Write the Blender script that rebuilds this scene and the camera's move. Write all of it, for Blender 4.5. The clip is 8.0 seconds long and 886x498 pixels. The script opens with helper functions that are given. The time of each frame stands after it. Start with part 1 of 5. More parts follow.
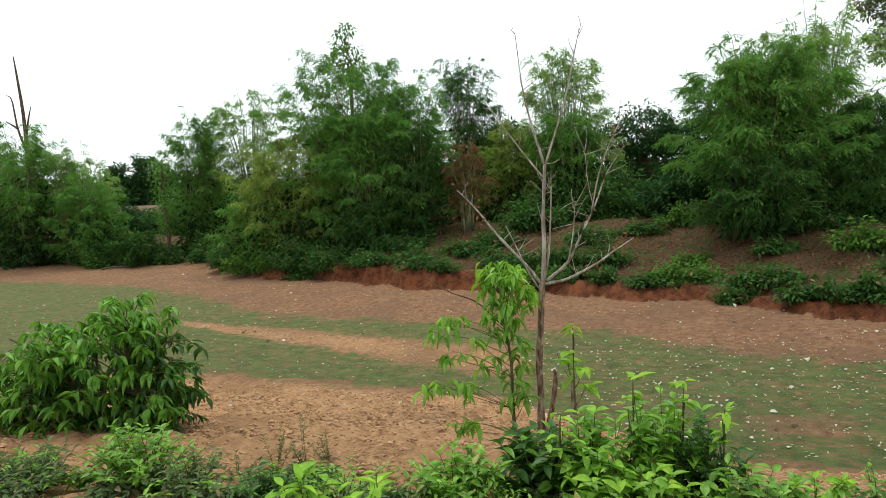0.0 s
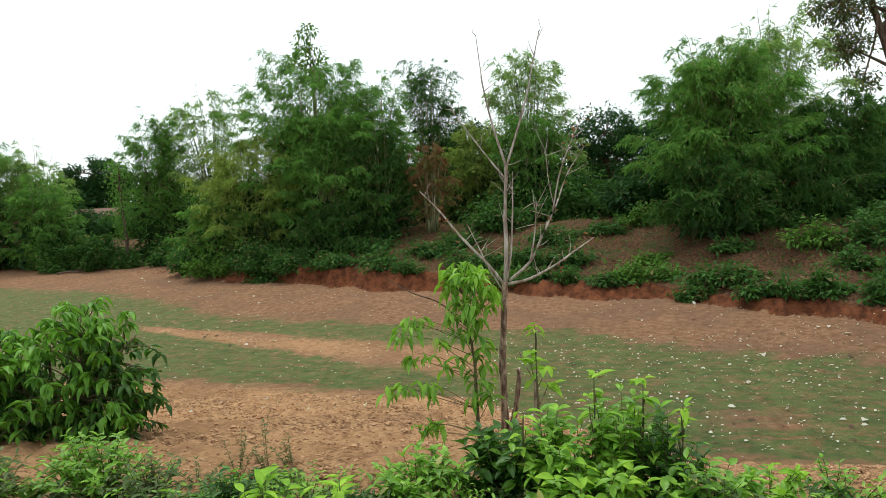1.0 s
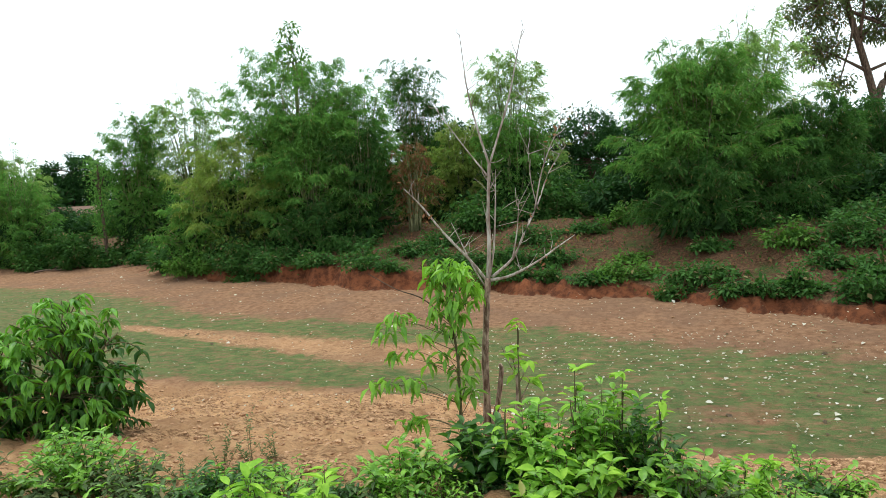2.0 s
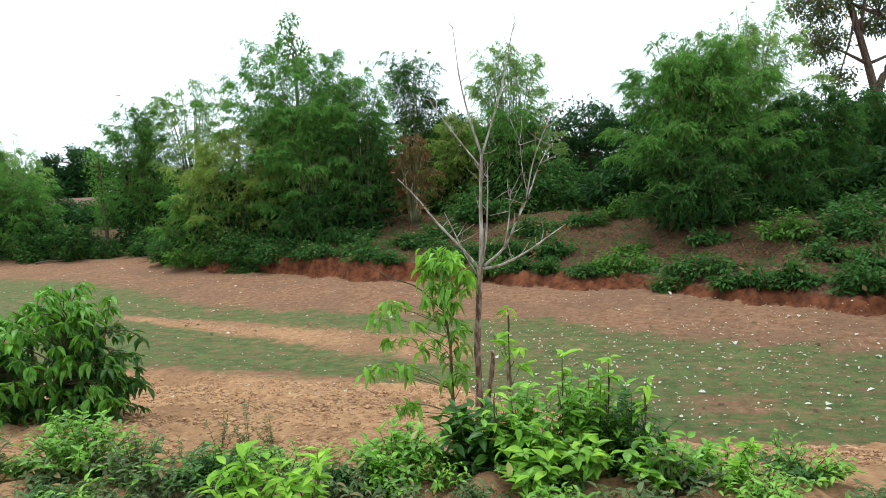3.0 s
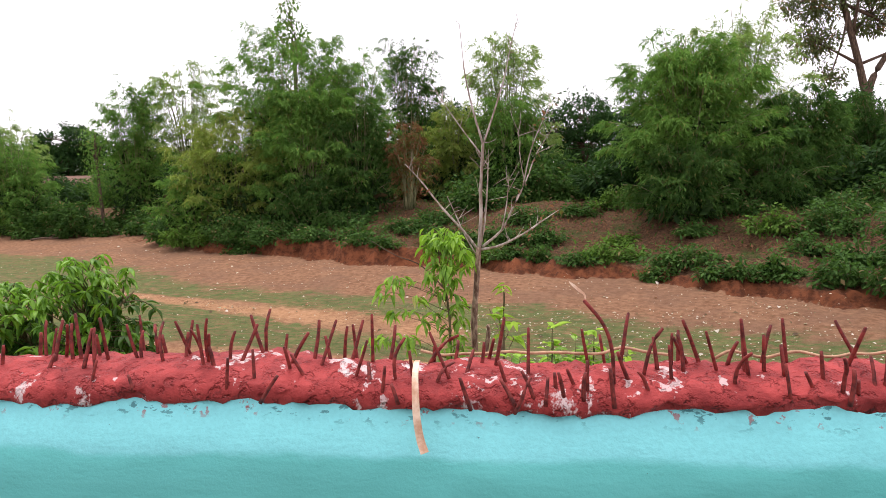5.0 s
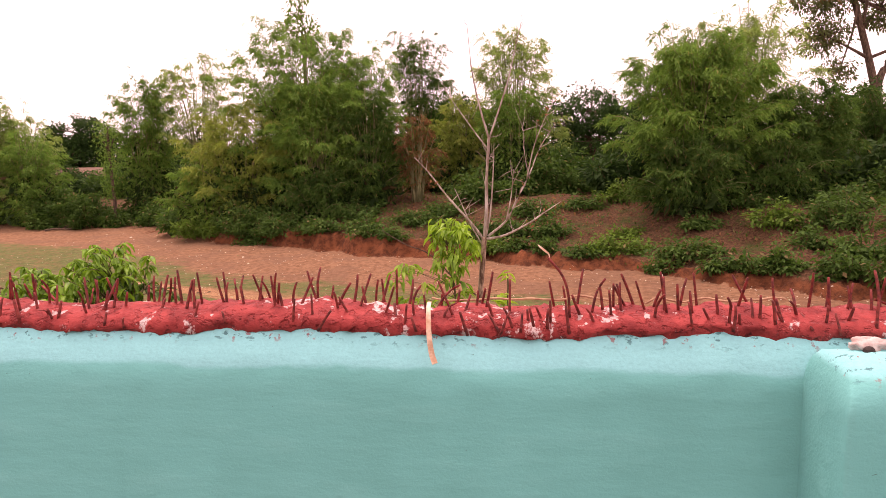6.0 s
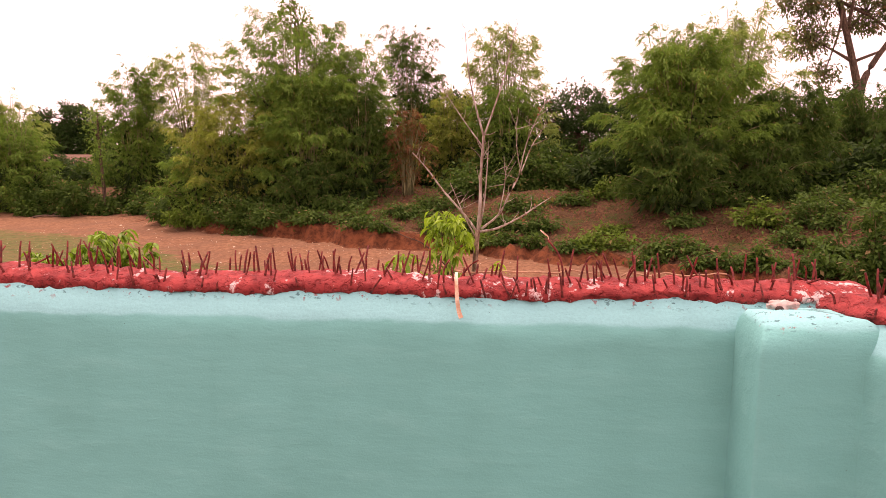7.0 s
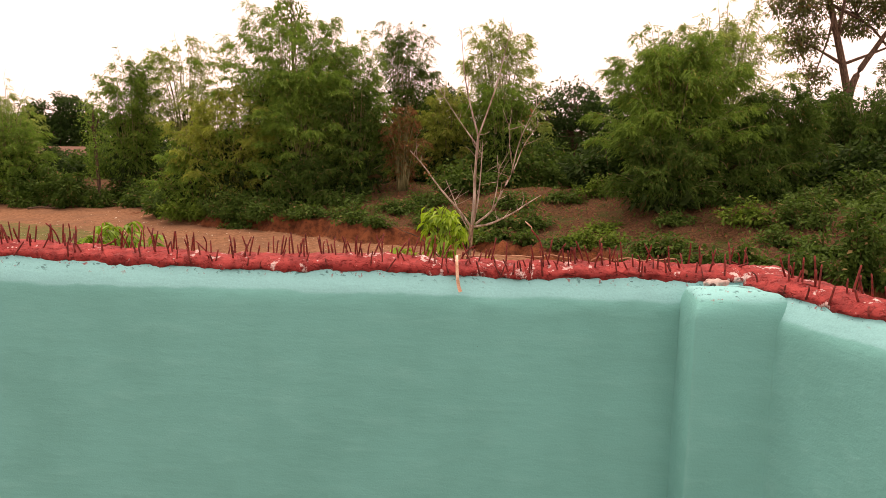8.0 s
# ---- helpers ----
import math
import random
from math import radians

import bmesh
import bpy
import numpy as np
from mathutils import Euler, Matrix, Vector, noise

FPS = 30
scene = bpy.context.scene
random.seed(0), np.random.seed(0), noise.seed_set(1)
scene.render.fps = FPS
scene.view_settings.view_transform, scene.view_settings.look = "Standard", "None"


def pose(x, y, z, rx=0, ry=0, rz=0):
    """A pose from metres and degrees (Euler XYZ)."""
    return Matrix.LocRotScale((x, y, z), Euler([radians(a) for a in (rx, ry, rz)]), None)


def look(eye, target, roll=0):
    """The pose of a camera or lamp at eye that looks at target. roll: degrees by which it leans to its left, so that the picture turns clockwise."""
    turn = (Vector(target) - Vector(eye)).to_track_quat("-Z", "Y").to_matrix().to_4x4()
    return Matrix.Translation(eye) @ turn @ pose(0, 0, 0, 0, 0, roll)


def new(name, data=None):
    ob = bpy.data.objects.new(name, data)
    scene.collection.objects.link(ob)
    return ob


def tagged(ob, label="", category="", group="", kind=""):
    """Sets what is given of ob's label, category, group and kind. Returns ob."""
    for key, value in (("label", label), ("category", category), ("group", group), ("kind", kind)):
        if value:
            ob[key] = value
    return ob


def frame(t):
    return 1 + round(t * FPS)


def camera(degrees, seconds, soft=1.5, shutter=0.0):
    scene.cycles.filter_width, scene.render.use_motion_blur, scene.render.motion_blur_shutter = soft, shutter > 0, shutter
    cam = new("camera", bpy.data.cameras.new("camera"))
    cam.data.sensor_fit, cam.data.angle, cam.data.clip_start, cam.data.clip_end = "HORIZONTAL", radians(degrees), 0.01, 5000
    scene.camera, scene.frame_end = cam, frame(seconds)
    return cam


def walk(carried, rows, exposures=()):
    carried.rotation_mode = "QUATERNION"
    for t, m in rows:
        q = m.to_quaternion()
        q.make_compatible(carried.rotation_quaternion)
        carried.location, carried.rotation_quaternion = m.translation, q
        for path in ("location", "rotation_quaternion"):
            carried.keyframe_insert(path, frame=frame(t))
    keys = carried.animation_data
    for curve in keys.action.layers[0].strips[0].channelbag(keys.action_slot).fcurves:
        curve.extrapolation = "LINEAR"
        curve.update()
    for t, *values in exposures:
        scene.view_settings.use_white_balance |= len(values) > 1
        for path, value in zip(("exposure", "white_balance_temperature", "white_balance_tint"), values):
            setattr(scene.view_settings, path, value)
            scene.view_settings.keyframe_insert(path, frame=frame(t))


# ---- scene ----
cam = camera(67.4, 8.0, soft=0.6)
PATH = [
    (0, (0.059, -0.074, 2.244), (-0.329, 1.879, 2.057), -3.0),
    (0.5, (0.062, -0.071, 2.248), (-0.293, 1.888, 2.056), -3.0),
    (1, (0.082, -0.066, 2.24), (-0.203, 1.904, 2.051), -3.2),
    (1.5, (0.05, -0.1, 2.232), (-0.185, 1.877, 2.044), -3.0),
    (3, (0.166, -0.264, 2.197), (-0.07, 1.71, 1.982), -2.8),
    (3.5, (0.156, -0.348, 2.192), (-0.08, 1.625, 1.966), -2.6),
    (4, (0.112, -0.435, 2.186), (-0.106, 1.539, 1.952), -2.0),
    (4.2, (0.11, -0.53, 2.172), (-0.092, 1.446, 1.935), -1.9),
    (5.3, (0.128, -0.877, 2.189), (-0.089, 1.094, 1.928), -1.1),
    (5.5, (0.137, -0.939, 2.191), (-0.084, 1.031, 1.923), -1.1),
    (6, (0.16, -1.152, 2.19), (-0.074, 0.815, 1.918), -1.1),
    (6.5, (0.153, -1.327, 2.213), (-0.073, 0.64, 1.93), -0.7),
    (7, (0.115, -1.542, 2.216), (-0.081, 0.427, 1.925), -0.0),
    (7.5, (0.1, -1.742, 2.235), (-0.075, 0.229, 1.943), 0.5),
    (8, (0.121, -1.915, 2.243), (-0.053, 0.054, 1.941), 0.7),
]
walk(cam, [(t, look(eye, target, roll)) for t, eye, target, roll in PATH],
     exposures=[(0, 0.44, 6250, 0), (1, 0.46, 6250, 0), (1.5, 0.68, 6150, -2), (3, 0.77, 5750, -1), (4.2, 0.7, 5700, 0), (5.5, 0.88, 7450, 41), (6.5, 0.9, 8700, 56), (7.0, 0.87, 8950, 60), (7.5, 0.63, 9300, 45), (8, 0.58, 9400, 42)])

# ---- light: an overcast sky with a wide, weak sun ----
SUN_ELEVATION, SUN_TURN = radians(70), radians(-30)
world = bpy.data.worlds.new("overcast_sky")
scene.world = world
world.use_nodes = True
wn = world.node_tree
wn.nodes.clear()
sky = wn.nodes.new("ShaderNodeTexSky")
sky.sky_type, sky.sun_disc = "NISHITA", False
sky.sun_elevation, sky.sun_rotation = SUN_ELEVATION, SUN_TURN
cloud = wn.nodes.new("ShaderNodeMix")
cloud.data_type = "RGBA"
cloud.inputs[0].default_value = 0.9
cloud.inputs[7].default_value = (7.7, 7.7, 7.8, 1)
back = wn.nodes.new("ShaderNodeBackground")
back.inputs["Strength"].default_value = 0.12
wout = wn.nodes.new("ShaderNodeOutputWorld")
wn.links.new(sky.outputs[0], cloud.inputs[6])
wn.links.new(cloud.outputs[2], back.inputs["Color"])
wn.links.new(back.outputs[0], wout.inputs["Surface"])
sun = new("sun", bpy.data.lights.new("sun", "SUN"))
sun.data.energy, sun.data.angle, sun.data.color = 1.5, radians(24), (1.0, 0.96, 0.9)
sun.matrix_world = look((0, 0, 0), (-math.sin(SUN_TURN) * math.cos(SUN_ELEVATION), -math.cos(SUN_TURN) * math.cos(SUN_ELEVATION), -math.sin(SUN_ELEVATION)))


# ---- materials ----
class Nodes:
    """A node material under construction."""

    def __init__(self, name):
        self.mat = bpy.data.materials.new(name)
        self.mat.use_nodes = True
        self.tree = self.mat.node_tree
        self.tree.nodes.clear()
        self.out = self.tree.nodes.new("ShaderNodeOutputMaterial")
        self.geo = self.tree.nodes.new("ShaderNodeNewGeometry")
        self.info = self.tree.nodes.new("ShaderNodeObjectInfo")
        self.pos = self.geo.outputs["Position"]

    def plug(self, socket, value):
        if isinstance(value, bpy.types.NodeSocket):
            self.tree.links.new(value, socket)
        elif value is not None:
            if isinstance(value, tuple) and len(value) == 3 and socket.type == "RGBA":
                value = (*value, 1)
            socket.default_value = value

    def noise(self, scale, detail=3.0, rough=0.6, at=None, stretch=None):
        n = self.tree.nodes.new("ShaderNodeTexNoise")
        n.inputs["Scale"].default_value, n.inputs["Detail"].default_value, n.inputs["Roughness"].default_value = scale, detail, rough
        src = at or self.pos
        if stretch:
            m = self.tree.nodes.new("ShaderNodeMapping")
            m.inputs["Scale"].default_value = stretch
            self.tree.links.new(src, m.inputs["Vector"])
            src = m.outputs[0]
        self.tree.links.new(src, n.inputs["Vector"])
        return n.outputs[0]

    def ramp(self, value, low, high, to_low=0.0, to_high=1.0):
        n = self.tree.nodes.new("ShaderNodeMapRange")
        n.interpolation_type = "SMOOTHSTEP"
        for k, v in zip(range(5), (value, low, high, to_low, to_high)):
            self.plug(n.inputs[k], v)
        return n.outputs[0]

    def mix(self, factor, a, b):
        n = self.tree.nodes.new("ShaderNodeMix")
        n.data_type = "RGBA"
        self.plug(n.inputs[0], factor), self.plug(n.inputs[6], a), self.plug(n.inputs[7], b)
        return n.outputs[2]

    def math(self, op, a, b=0.0):
        n = self.tree.nodes.new("ShaderNodeMath")
        n.operation = op
        self.plug(n.inputs[0], a), self.plug(n.inputs[1], b)
        return n.outputs[0]

    def attribute(self, name):
        n = self.tree.nodes.new("ShaderNodeAttribute")
        n.attribute_name = name
        return n.outputs["Fac"]

    def bump(self, height, strength=0.4, distance=0.01, normal=None):
        n = self.tree.nodes.new("ShaderNodeBump")
        n.inputs["Strength"].default_value, n.inputs["Distance"].default_value = strength, distance
        self.plug(n.inputs["Height"], height), self.plug(n.inputs["Normal"], normal)
        return n.outputs[0]

    def surface(self, color, rough=0.8, normal=None, metal=0.0, translucent=None, share=0.3, spec=0.3):
        p = self.tree.nodes.new("ShaderNodeBsdfPrincipled")
        self.plug(p.inputs["Base Color"], color), self.plug(p.inputs["Roughness"], rough)
        self.plug(p.inputs["Metallic"], metal), self.plug(p.inputs["Normal"], normal)
        self.plug(p.inputs["Specular IOR Level"], spec)
        end = p.outputs[0]
        if translucent is not None:
            t = self.tree.nodes.new("ShaderNodeBsdfTranslucent")
            self.plug(t.inputs["Color"], translucent)
            m = self.tree.nodes.new("ShaderNodeMixShader")
            m.inputs[0].default_value = share
            self.tree.links.new(end, m.inputs[1]), self.tree.links.new(t.outputs[0], m.inputs[2])
            end = m.outputs[0]
        self.tree.links.new(end, self.out.inputs["Surface"])
        return self.mat


def leaf_material(name, dark, light, dry=None, dry_share=0.0, patch=0.6, rough=0.6, single=False, spec=0.07):
    """Foliage: leaf by leaf variation, wider patches of tone, some dry leaves."""
    n = Nodes(name)
    pick = n.info.outputs["Random"] if single else n.geo.outputs["Random Per Island"]
    wide = n.ramp(n.noise(patch, 2.0), 0.35, 0.65)
    spray = n.ramp(n.noise(patch * 4.5, 2.0), 0.36, 0.64)
    tone = n.math("ADD", n.math("MULTIPLY", pick, 0.35), n.math("MULTIPLY", wide, 0.25))
    tone = n.math("ADD", tone, n.math("MULTIPLY", spray, 0.4))
    color = n.mix(n.math("ADD", tone, 0.06), dark, light)
    if dry:
        color = n.mix(n.math("GREATER_THAN", n.math("FRACT", n.math("MULTIPLY", pick, 7.31)), 1.0 - dry_share), color, dry)
    glow = n.mix(0.5, color, tuple(min(1.0, c * k) for c, k in zip(light, (1.3, 1.5, 0.7))))
    return n.surface(color, rough, translucent=glow, share=0.3, spec=spec)


def bark_material(name, dark, light, scale=14.0, stretch=(1, 1, 0.25), rough=0.85):
    n = Nodes(name)
    grain = n.noise(scale, 5.0, 0.65, stretch=stretch)
    blot = n.noise(scale * 0.22, 3.0)
    color = n.mix(n.ramp(grain, 0.35, 0.68), dark, light)
    color = n.mix(n.ramp(blot, 0.52, 0.7, 0.0, 0.55), color, dark)
    return n.surface(color, rough, n.bump(grain, 0.6, 0.006))


def ground_material():
    n = Nodes("dry_pond_ground")
    fine, mid, wide = n.noise(26, 6.0, 0.7), n.noise(5.5, 5.0, 0.65), n.noise(0.55, 4.0)
    clods = n.noise(15.0, 6.0, 0.78, stretch=(0.55, 1.5, 1))
    soil = n.mix(n.ramp(mid, 0.3, 0.7), (0.22, 0.108, 0.056), (0.4, 0.222, 0.126))
    soil = n.mix(n.ramp(wide, 0.42, 0.62, 0.0, 0.5), soil, (0.22, 0.125, 0.078))
    soil = n.mix(n.ramp(fine, 0.58, 0.75, 0.0, 0.4), soil, (0.33, 0.23, 0.15))
    # crumbled clods in some stretches of the heap, trodden soil in others
    crumbs = n.mix(n.ramp(clods, 0.38, 0.56), (0.16, 0.072, 0.032), (0.69, 0.4, 0.205))
    trodden = n.mix(n.ramp(mid, 0.3, 0.7), (0.5, 0.26, 0.128), (0.72, 0.42, 0.212))
    heap = n.mix(n.ramp(n.noise(0.75, 5.0, 0.65, stretch=(0.7, 1.3, 1)), 0.4, 0.58), trodden, crumbs)
    heap = n.mix(n.ramp(fine, 0.58, 0.72, 0.0, 0.55), heap, (0.56, 0.41, 0.26))
    heap = n.mix(n.ramp(n.noise(0.42, 4.0), 0.5, 0.68, 0.0, 0.45), heap, (0.25, 0.13, 0.068))
    color = n.mix(n.attribute("heap"), soil, heap)
    # thin green growth on the drying mud
    edge = n.math("ADD", n.attribute("grass"), n.math("MULTIPLY", n.math("SUBTRACT", n.noise(1.1, 8.0, 0.75, stretch=(0.5, 1.3, 1)), 0.5), 2.5))
    cover = n.math("MULTIPLY", n.ramp(edge, 0.3, 0.75), n.ramp(n.noise(6.0, 6.0, 0.75, stretch=(0.5, 1.2, 1)), 0.34, 0.55, 0.12, 0.95))
    green = n.mix(n.ramp(n.noise(3.0, 5.0, 0.7), 0.32, 0.68), (0.07, 0.126, 0.035), (0.15, 0.205, 0.064))
    cover = n.math("MULTIPLY", cover, n.ramp(n.noise(34, 4.0, 0.7, stretch=(0.6, 1.2, 1)), 0.3, 0.5, 0.55, 1.0))
    color = n.mix(cover, color, green)
    clay = n.mix(n.ramp(n.noise(3.5, 5.0, 0.7), 0.32, 0.66), (0.09, 0.032, 0.016), (0.25, 0.085, 0.036))
    color = n.mix(n.ramp(n.math("ADD", n.attribute("clay"), n.math("MULTIPLY", n.math("SUBTRACT", n.noise(1.6, 5.0, 0.7), 0.5), 1.6)), 0.35, 0.7), color, clay)
    litter = n.mix(n.ramp(n.noise(11, 6.0, 0.75), 0.35, 0.65), (0.065, 0.034, 0.018), (0.19, 0.1, 0.053))
    weeds = n.mix(n.ramp(fine, 0.35, 0.65), (0.03, 0.055, 0.014), (0.08, 0.115, 0.03))
    litter = n.mix(n.ramp(n.noise(0.8, 5.0, 0.7), 0.52, 0.66, 0.0, 0.85), litter, weeds)
    color = n.mix(n.attribute("litter"), color, litter)
    height = n.math("ADD", n.math("MULTIPLY", clods, 1.0), n.math("MULTIPLY", fine, 0.4))
    return n.surface(color, 0.95, n.bump(height, 1.0, 0.1), spec=0.15)


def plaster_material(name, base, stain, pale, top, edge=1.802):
    n = Nodes(name)
    grain, wide = n.noise(160, 4.0, 0.7), n.noise(3.2, 4.0)
    trowel = n.noise(14, 4.0, 0.6, stretch=(0.35, 1, 1.3))
    color = n.mix(n.ramp(wide, 0.35, 0.7, 0.0, 0.55), base, stain)
    color = n.mix(n.ramp(trowel, 0.5, 0.75, 0.0, 0.35), color, pale)
    streak = n.noise(9, 5.0, 0.7, stretch=(1, 1, 0.12))
    color = n.mix(n.ramp(streak, 0.6, 0.8, 0.0, 0.3), color, stain)
    # paler along the top edge: skylight on the slope put into the colour
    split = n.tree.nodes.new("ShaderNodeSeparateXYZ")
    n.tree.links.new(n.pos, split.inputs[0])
    edge_wobble = n.math("MULTIPLY", n.math("SUBTRACT", n.noise(6.0, 4.0, 0.6, stretch=(1, 1, 2.5)), 0.5), 0.035)
    skylit = n.ramp(n.math("ADD", split.outputs[2], edge_wobble), edge, edge + 0.012)
    color = n.mix(n.math("MULTIPLY", skylit, 0.88), color, n.mix(n.ramp(grain, 0.3, 0.7), tuple(c * 0.9 for c in top), top))
    color = n.mix(n.ramp(n.noise(110, 2.0), 0.765, 0.79, 0.0, 0.85), color, (0.05, 0.08, 0.075))
    # dark specks and red spatters just under the red mortar
    rim = n.ramp(n.math("ADD", split.outputs[2], n.math("MULTIPLY", edge_wobble, 0.6)), 1.838, 1.862)
    color = n.mix(n.math("MULTIPLY", rim, n.ramp(n.noise(64, 4.0, 0.65, stretch=(0.7, 1, 1.4)), 0.59, 0.63, 0.0, 0.75)), color, (0.03, 0.11, 0.12))
    color = n.mix(n.math("MULTIPLY", rim, n.ramp(n.noise(48, 4.0, 0.65), 0.62, 0.66, 0.0, 0.8)), color, (0.3, 0.06, 0.06))
    height = n.math("ADD", n.math("MULTIPLY", trowel, 0.8), n.math("MULTIPLY", grain, 0.25))
    return n.surface(color, 0.75, n.bump(height, 0.6, 0.008), spec=0.2)


def crest_material():
    n = Nodes("red_oxide_painted_mortar")
    grain, lump = n.noise(120, 5.0, 0.7), n.noise(22, 5.0, 0.65)
    color = n.mix(n.ramp(lump, 0.32, 0.68), (0.2, 0.02, 0.019), (0.39, 0.052, 0.047))
    bare = n.noise(8.5, 6.0, 0.72, stretch=(1.2, 1, 0.7))
    color = n.mix(n.ramp(bare, 0.585, 0.625, 0.0, 0.9), color, (0.66, 0.54, 0.52))
    color = n.mix(n.ramp(n.noise(26, 4.0, 0.6), 0.64, 0.67, 0.0, 0.8), color, (0.6, 0.47, 0.45))
    color = n.mix(n.ramp(n.noise(30, 4.0), 0.62, 0.72, 0.0, 0.4), color, (0.15, 0.022, 0.02))
    return n.surface(color, 0.7, n.bump(n.math("ADD", n.math("ADD", lump, n.ramp(n.noise(55, 3.0), 0.3, 0.5)), n.math("MULTIPLY", grain, 0.5)), 1.0, 0.006), spec=0.25)


def plain_material(name, dark, light, scale=20.0, rough=0.7, metal=0.0, bump=0.3, depth=0.003):
    n = Nodes(name)
    grain = n.noise(scale, 5.0, 0.65)
    color = n.mix(n.ramp(grain, 0.3, 0.7), dark, light)
    return n.surface(color, rough, n.bump(grain, bump, depth), metal)


M_GROUND = ground_material()
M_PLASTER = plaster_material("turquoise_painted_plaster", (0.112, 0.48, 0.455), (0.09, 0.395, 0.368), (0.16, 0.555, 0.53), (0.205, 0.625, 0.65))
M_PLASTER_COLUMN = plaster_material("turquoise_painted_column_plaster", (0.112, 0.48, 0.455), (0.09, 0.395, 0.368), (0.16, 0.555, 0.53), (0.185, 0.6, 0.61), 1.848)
M_CREST = crest_material()
M_MORTAR = plain_material("pale_bare_mortar", (0.3, 0.18, 0.16), (0.56, 0.5, 0.46), 40, 0.9, bump=0.6, depth=0.006)
M_NAIL = plain_material("red_painted_rusty_nail", (0.06, 0.011, 0.009), (0.26, 0.038, 0.03), 90, 0.65, 0.0)
M_SLIVER = plain_material("pale_split_bamboo", (0.5, 0.27, 0.16), (0.78, 0.6, 0.45), 40, 0.6)
M_DRYVINE = plain_material("dry_vine", (0.3, 0.17, 0.1), (0.55, 0.36, 0.22), 60, 0.8)
M_BAMBOO = leaf_material("bamboo_leaves", (0.012, 0.055, 0.014), (0.2, 0.39, 0.08), (0.24, 0.22, 0.07), 0.05)
# dark tone that stands in for the shade inside the clumps
M_BAMBOO_SHADE_TONED = leaf_material("shade_toned_inner_bamboo_leaves", (0.008, 0.028, 0.008), (0.035, 0.07, 0.02), (0.09, 0.06, 0.03), 0.08)
M_BAMBOO_YELLOW = leaf_material("yellow_green_bamboo_leaves", (0.05, 0.1, 0.018), (0.34, 0.44, 0.1), (0.3, 0.24, 0.08), 0.07)
M_BAMBOO_PALE = leaf_material("pale_bamboo_leaves", (0.04, 0.11, 0.034), (0.36, 0.51, 0.16), (0.27, 0.24, 0.08), 0.07)
# on the low clumps this dark tone also stands in for canopy shade
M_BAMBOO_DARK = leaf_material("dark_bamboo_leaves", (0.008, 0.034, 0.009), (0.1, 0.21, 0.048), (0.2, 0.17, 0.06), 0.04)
M_BAMBOO_DRY = leaf_material("dry_bamboo_leaves", (0.12, 0.055, 0.03), (0.29, 0.14, 0.075), (0.08, 0.13, 0.03), 0.35)
M_BROAD_DARK = leaf_material("dark_broad_leaves", (0.014, 0.045, 0.014), (0.042, 0.095, 0.026))
M_BROAD = leaf_material("broad_leaves", (0.03, 0.085, 0.015), (0.14, 0.26, 0.045), (0.2, 0.17, 0.07), 0.03)
M_SCRUB = leaf_material("scrub_leaves", (0.011, 0.042, 0.01), (0.088, 0.185, 0.042), (0.22, 0.17, 0.08), 0.04, patch=1.2)
M_SPARSE = leaf_material("sparse_tree_leaves", (0.055, 0.08, 0.032), (0.15, 0.19, 0.075), (0.22, 0.13, 0.06), 0.12)
M_NEAR_DARK = leaf_material("glossy_dark_leaf", (0.025, 0.1, 0.01), (0.23, 0.44, 0.048), patch=2.5, rough=0.45, single=True, spec=0.3)
M_NEAR = leaf_material("fresh_green_leaf", (0.035, 0.13, 0.012), (0.3, 0.52, 0.058), patch=2.5, rough=0.42, single=True, spec=0.32)
M_NEAR_YELLOW = leaf_material("young_yellow_green_leaf", (0.12, 0.28, 0.02), (0.38, 0.57, 0.072), patch=2.5, rough=0.45, single=True)
M_NEAR_BUSH_MASS = leaf_material("bush_foliage", (0.018, 0.08, 0.008), (0.2, 0.4, 0.042), patch=2.5, rough=0.45, spec=0.3)
# on the bush's inner leaves this dark tone stands in for shade
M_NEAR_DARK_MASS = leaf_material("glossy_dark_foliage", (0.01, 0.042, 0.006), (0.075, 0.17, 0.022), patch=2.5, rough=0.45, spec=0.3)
M_NEAR_MASS = leaf_material("fresh_green_foliage", (0.026, 0.105, 0.01), (0.3, 0.51, 0.058), (0.36, 0.33, 0.1), 0.03, patch=2.5, rough=0.42, spec=0.3)
M_WEED = leaf_material("grey_green_weed", (0.06, 0.1, 0.035), (0.16, 0.21, 0.09), (0.25, 0.2, 0.1), 0.1, patch=2.5)
M_CULM = bark_material("bamboo_culm", (0.11, 0.12, 0.05), (0.3, 0.29, 0.15), 6.0)
M_BARK = bark_material("brown_bark", (0.05, 0.032, 0.022), (0.17, 0.115, 0.08))
M_BARK_PALE = bark_material("pale_bare_bark", (0.2, 0.14, 0.11), (0.5, 0.43, 0.38), 20)
M_BARK_SCARRED = bark_material("scarred_brown_bark", (0.1, 0.05, 0.034), (0.45, 0.32, 0.24), 24, (1, 1, 0.3))
M_TWIG = bark_material("green_brown_twig", (0.07, 0.055, 0.025), (0.17, 0.14, 0.065), 30)
M_LITTER = leaf_material("pale_dry_litter", (0.42, 0.36, 0.28), (0.72, 0.68, 0.6), (0.09, 0.06, 0.045), 0.3)
M_CLOD = plain_material("soil_clod", (0.2, 0.1, 0.05), (0.5, 0.3, 0.165), 22, 0.95)
M_WHITEWASH = plain_material("whitewashed_wall", (0.6, 0.6, 0.57), (0.8, 0.8, 0.77), 3, 0.9)
M_THATCH = plain_material("old_tile_roof", (0.1, 0.06, 0.045), (0.22, 0.13, 0.09), 8, 0.9)


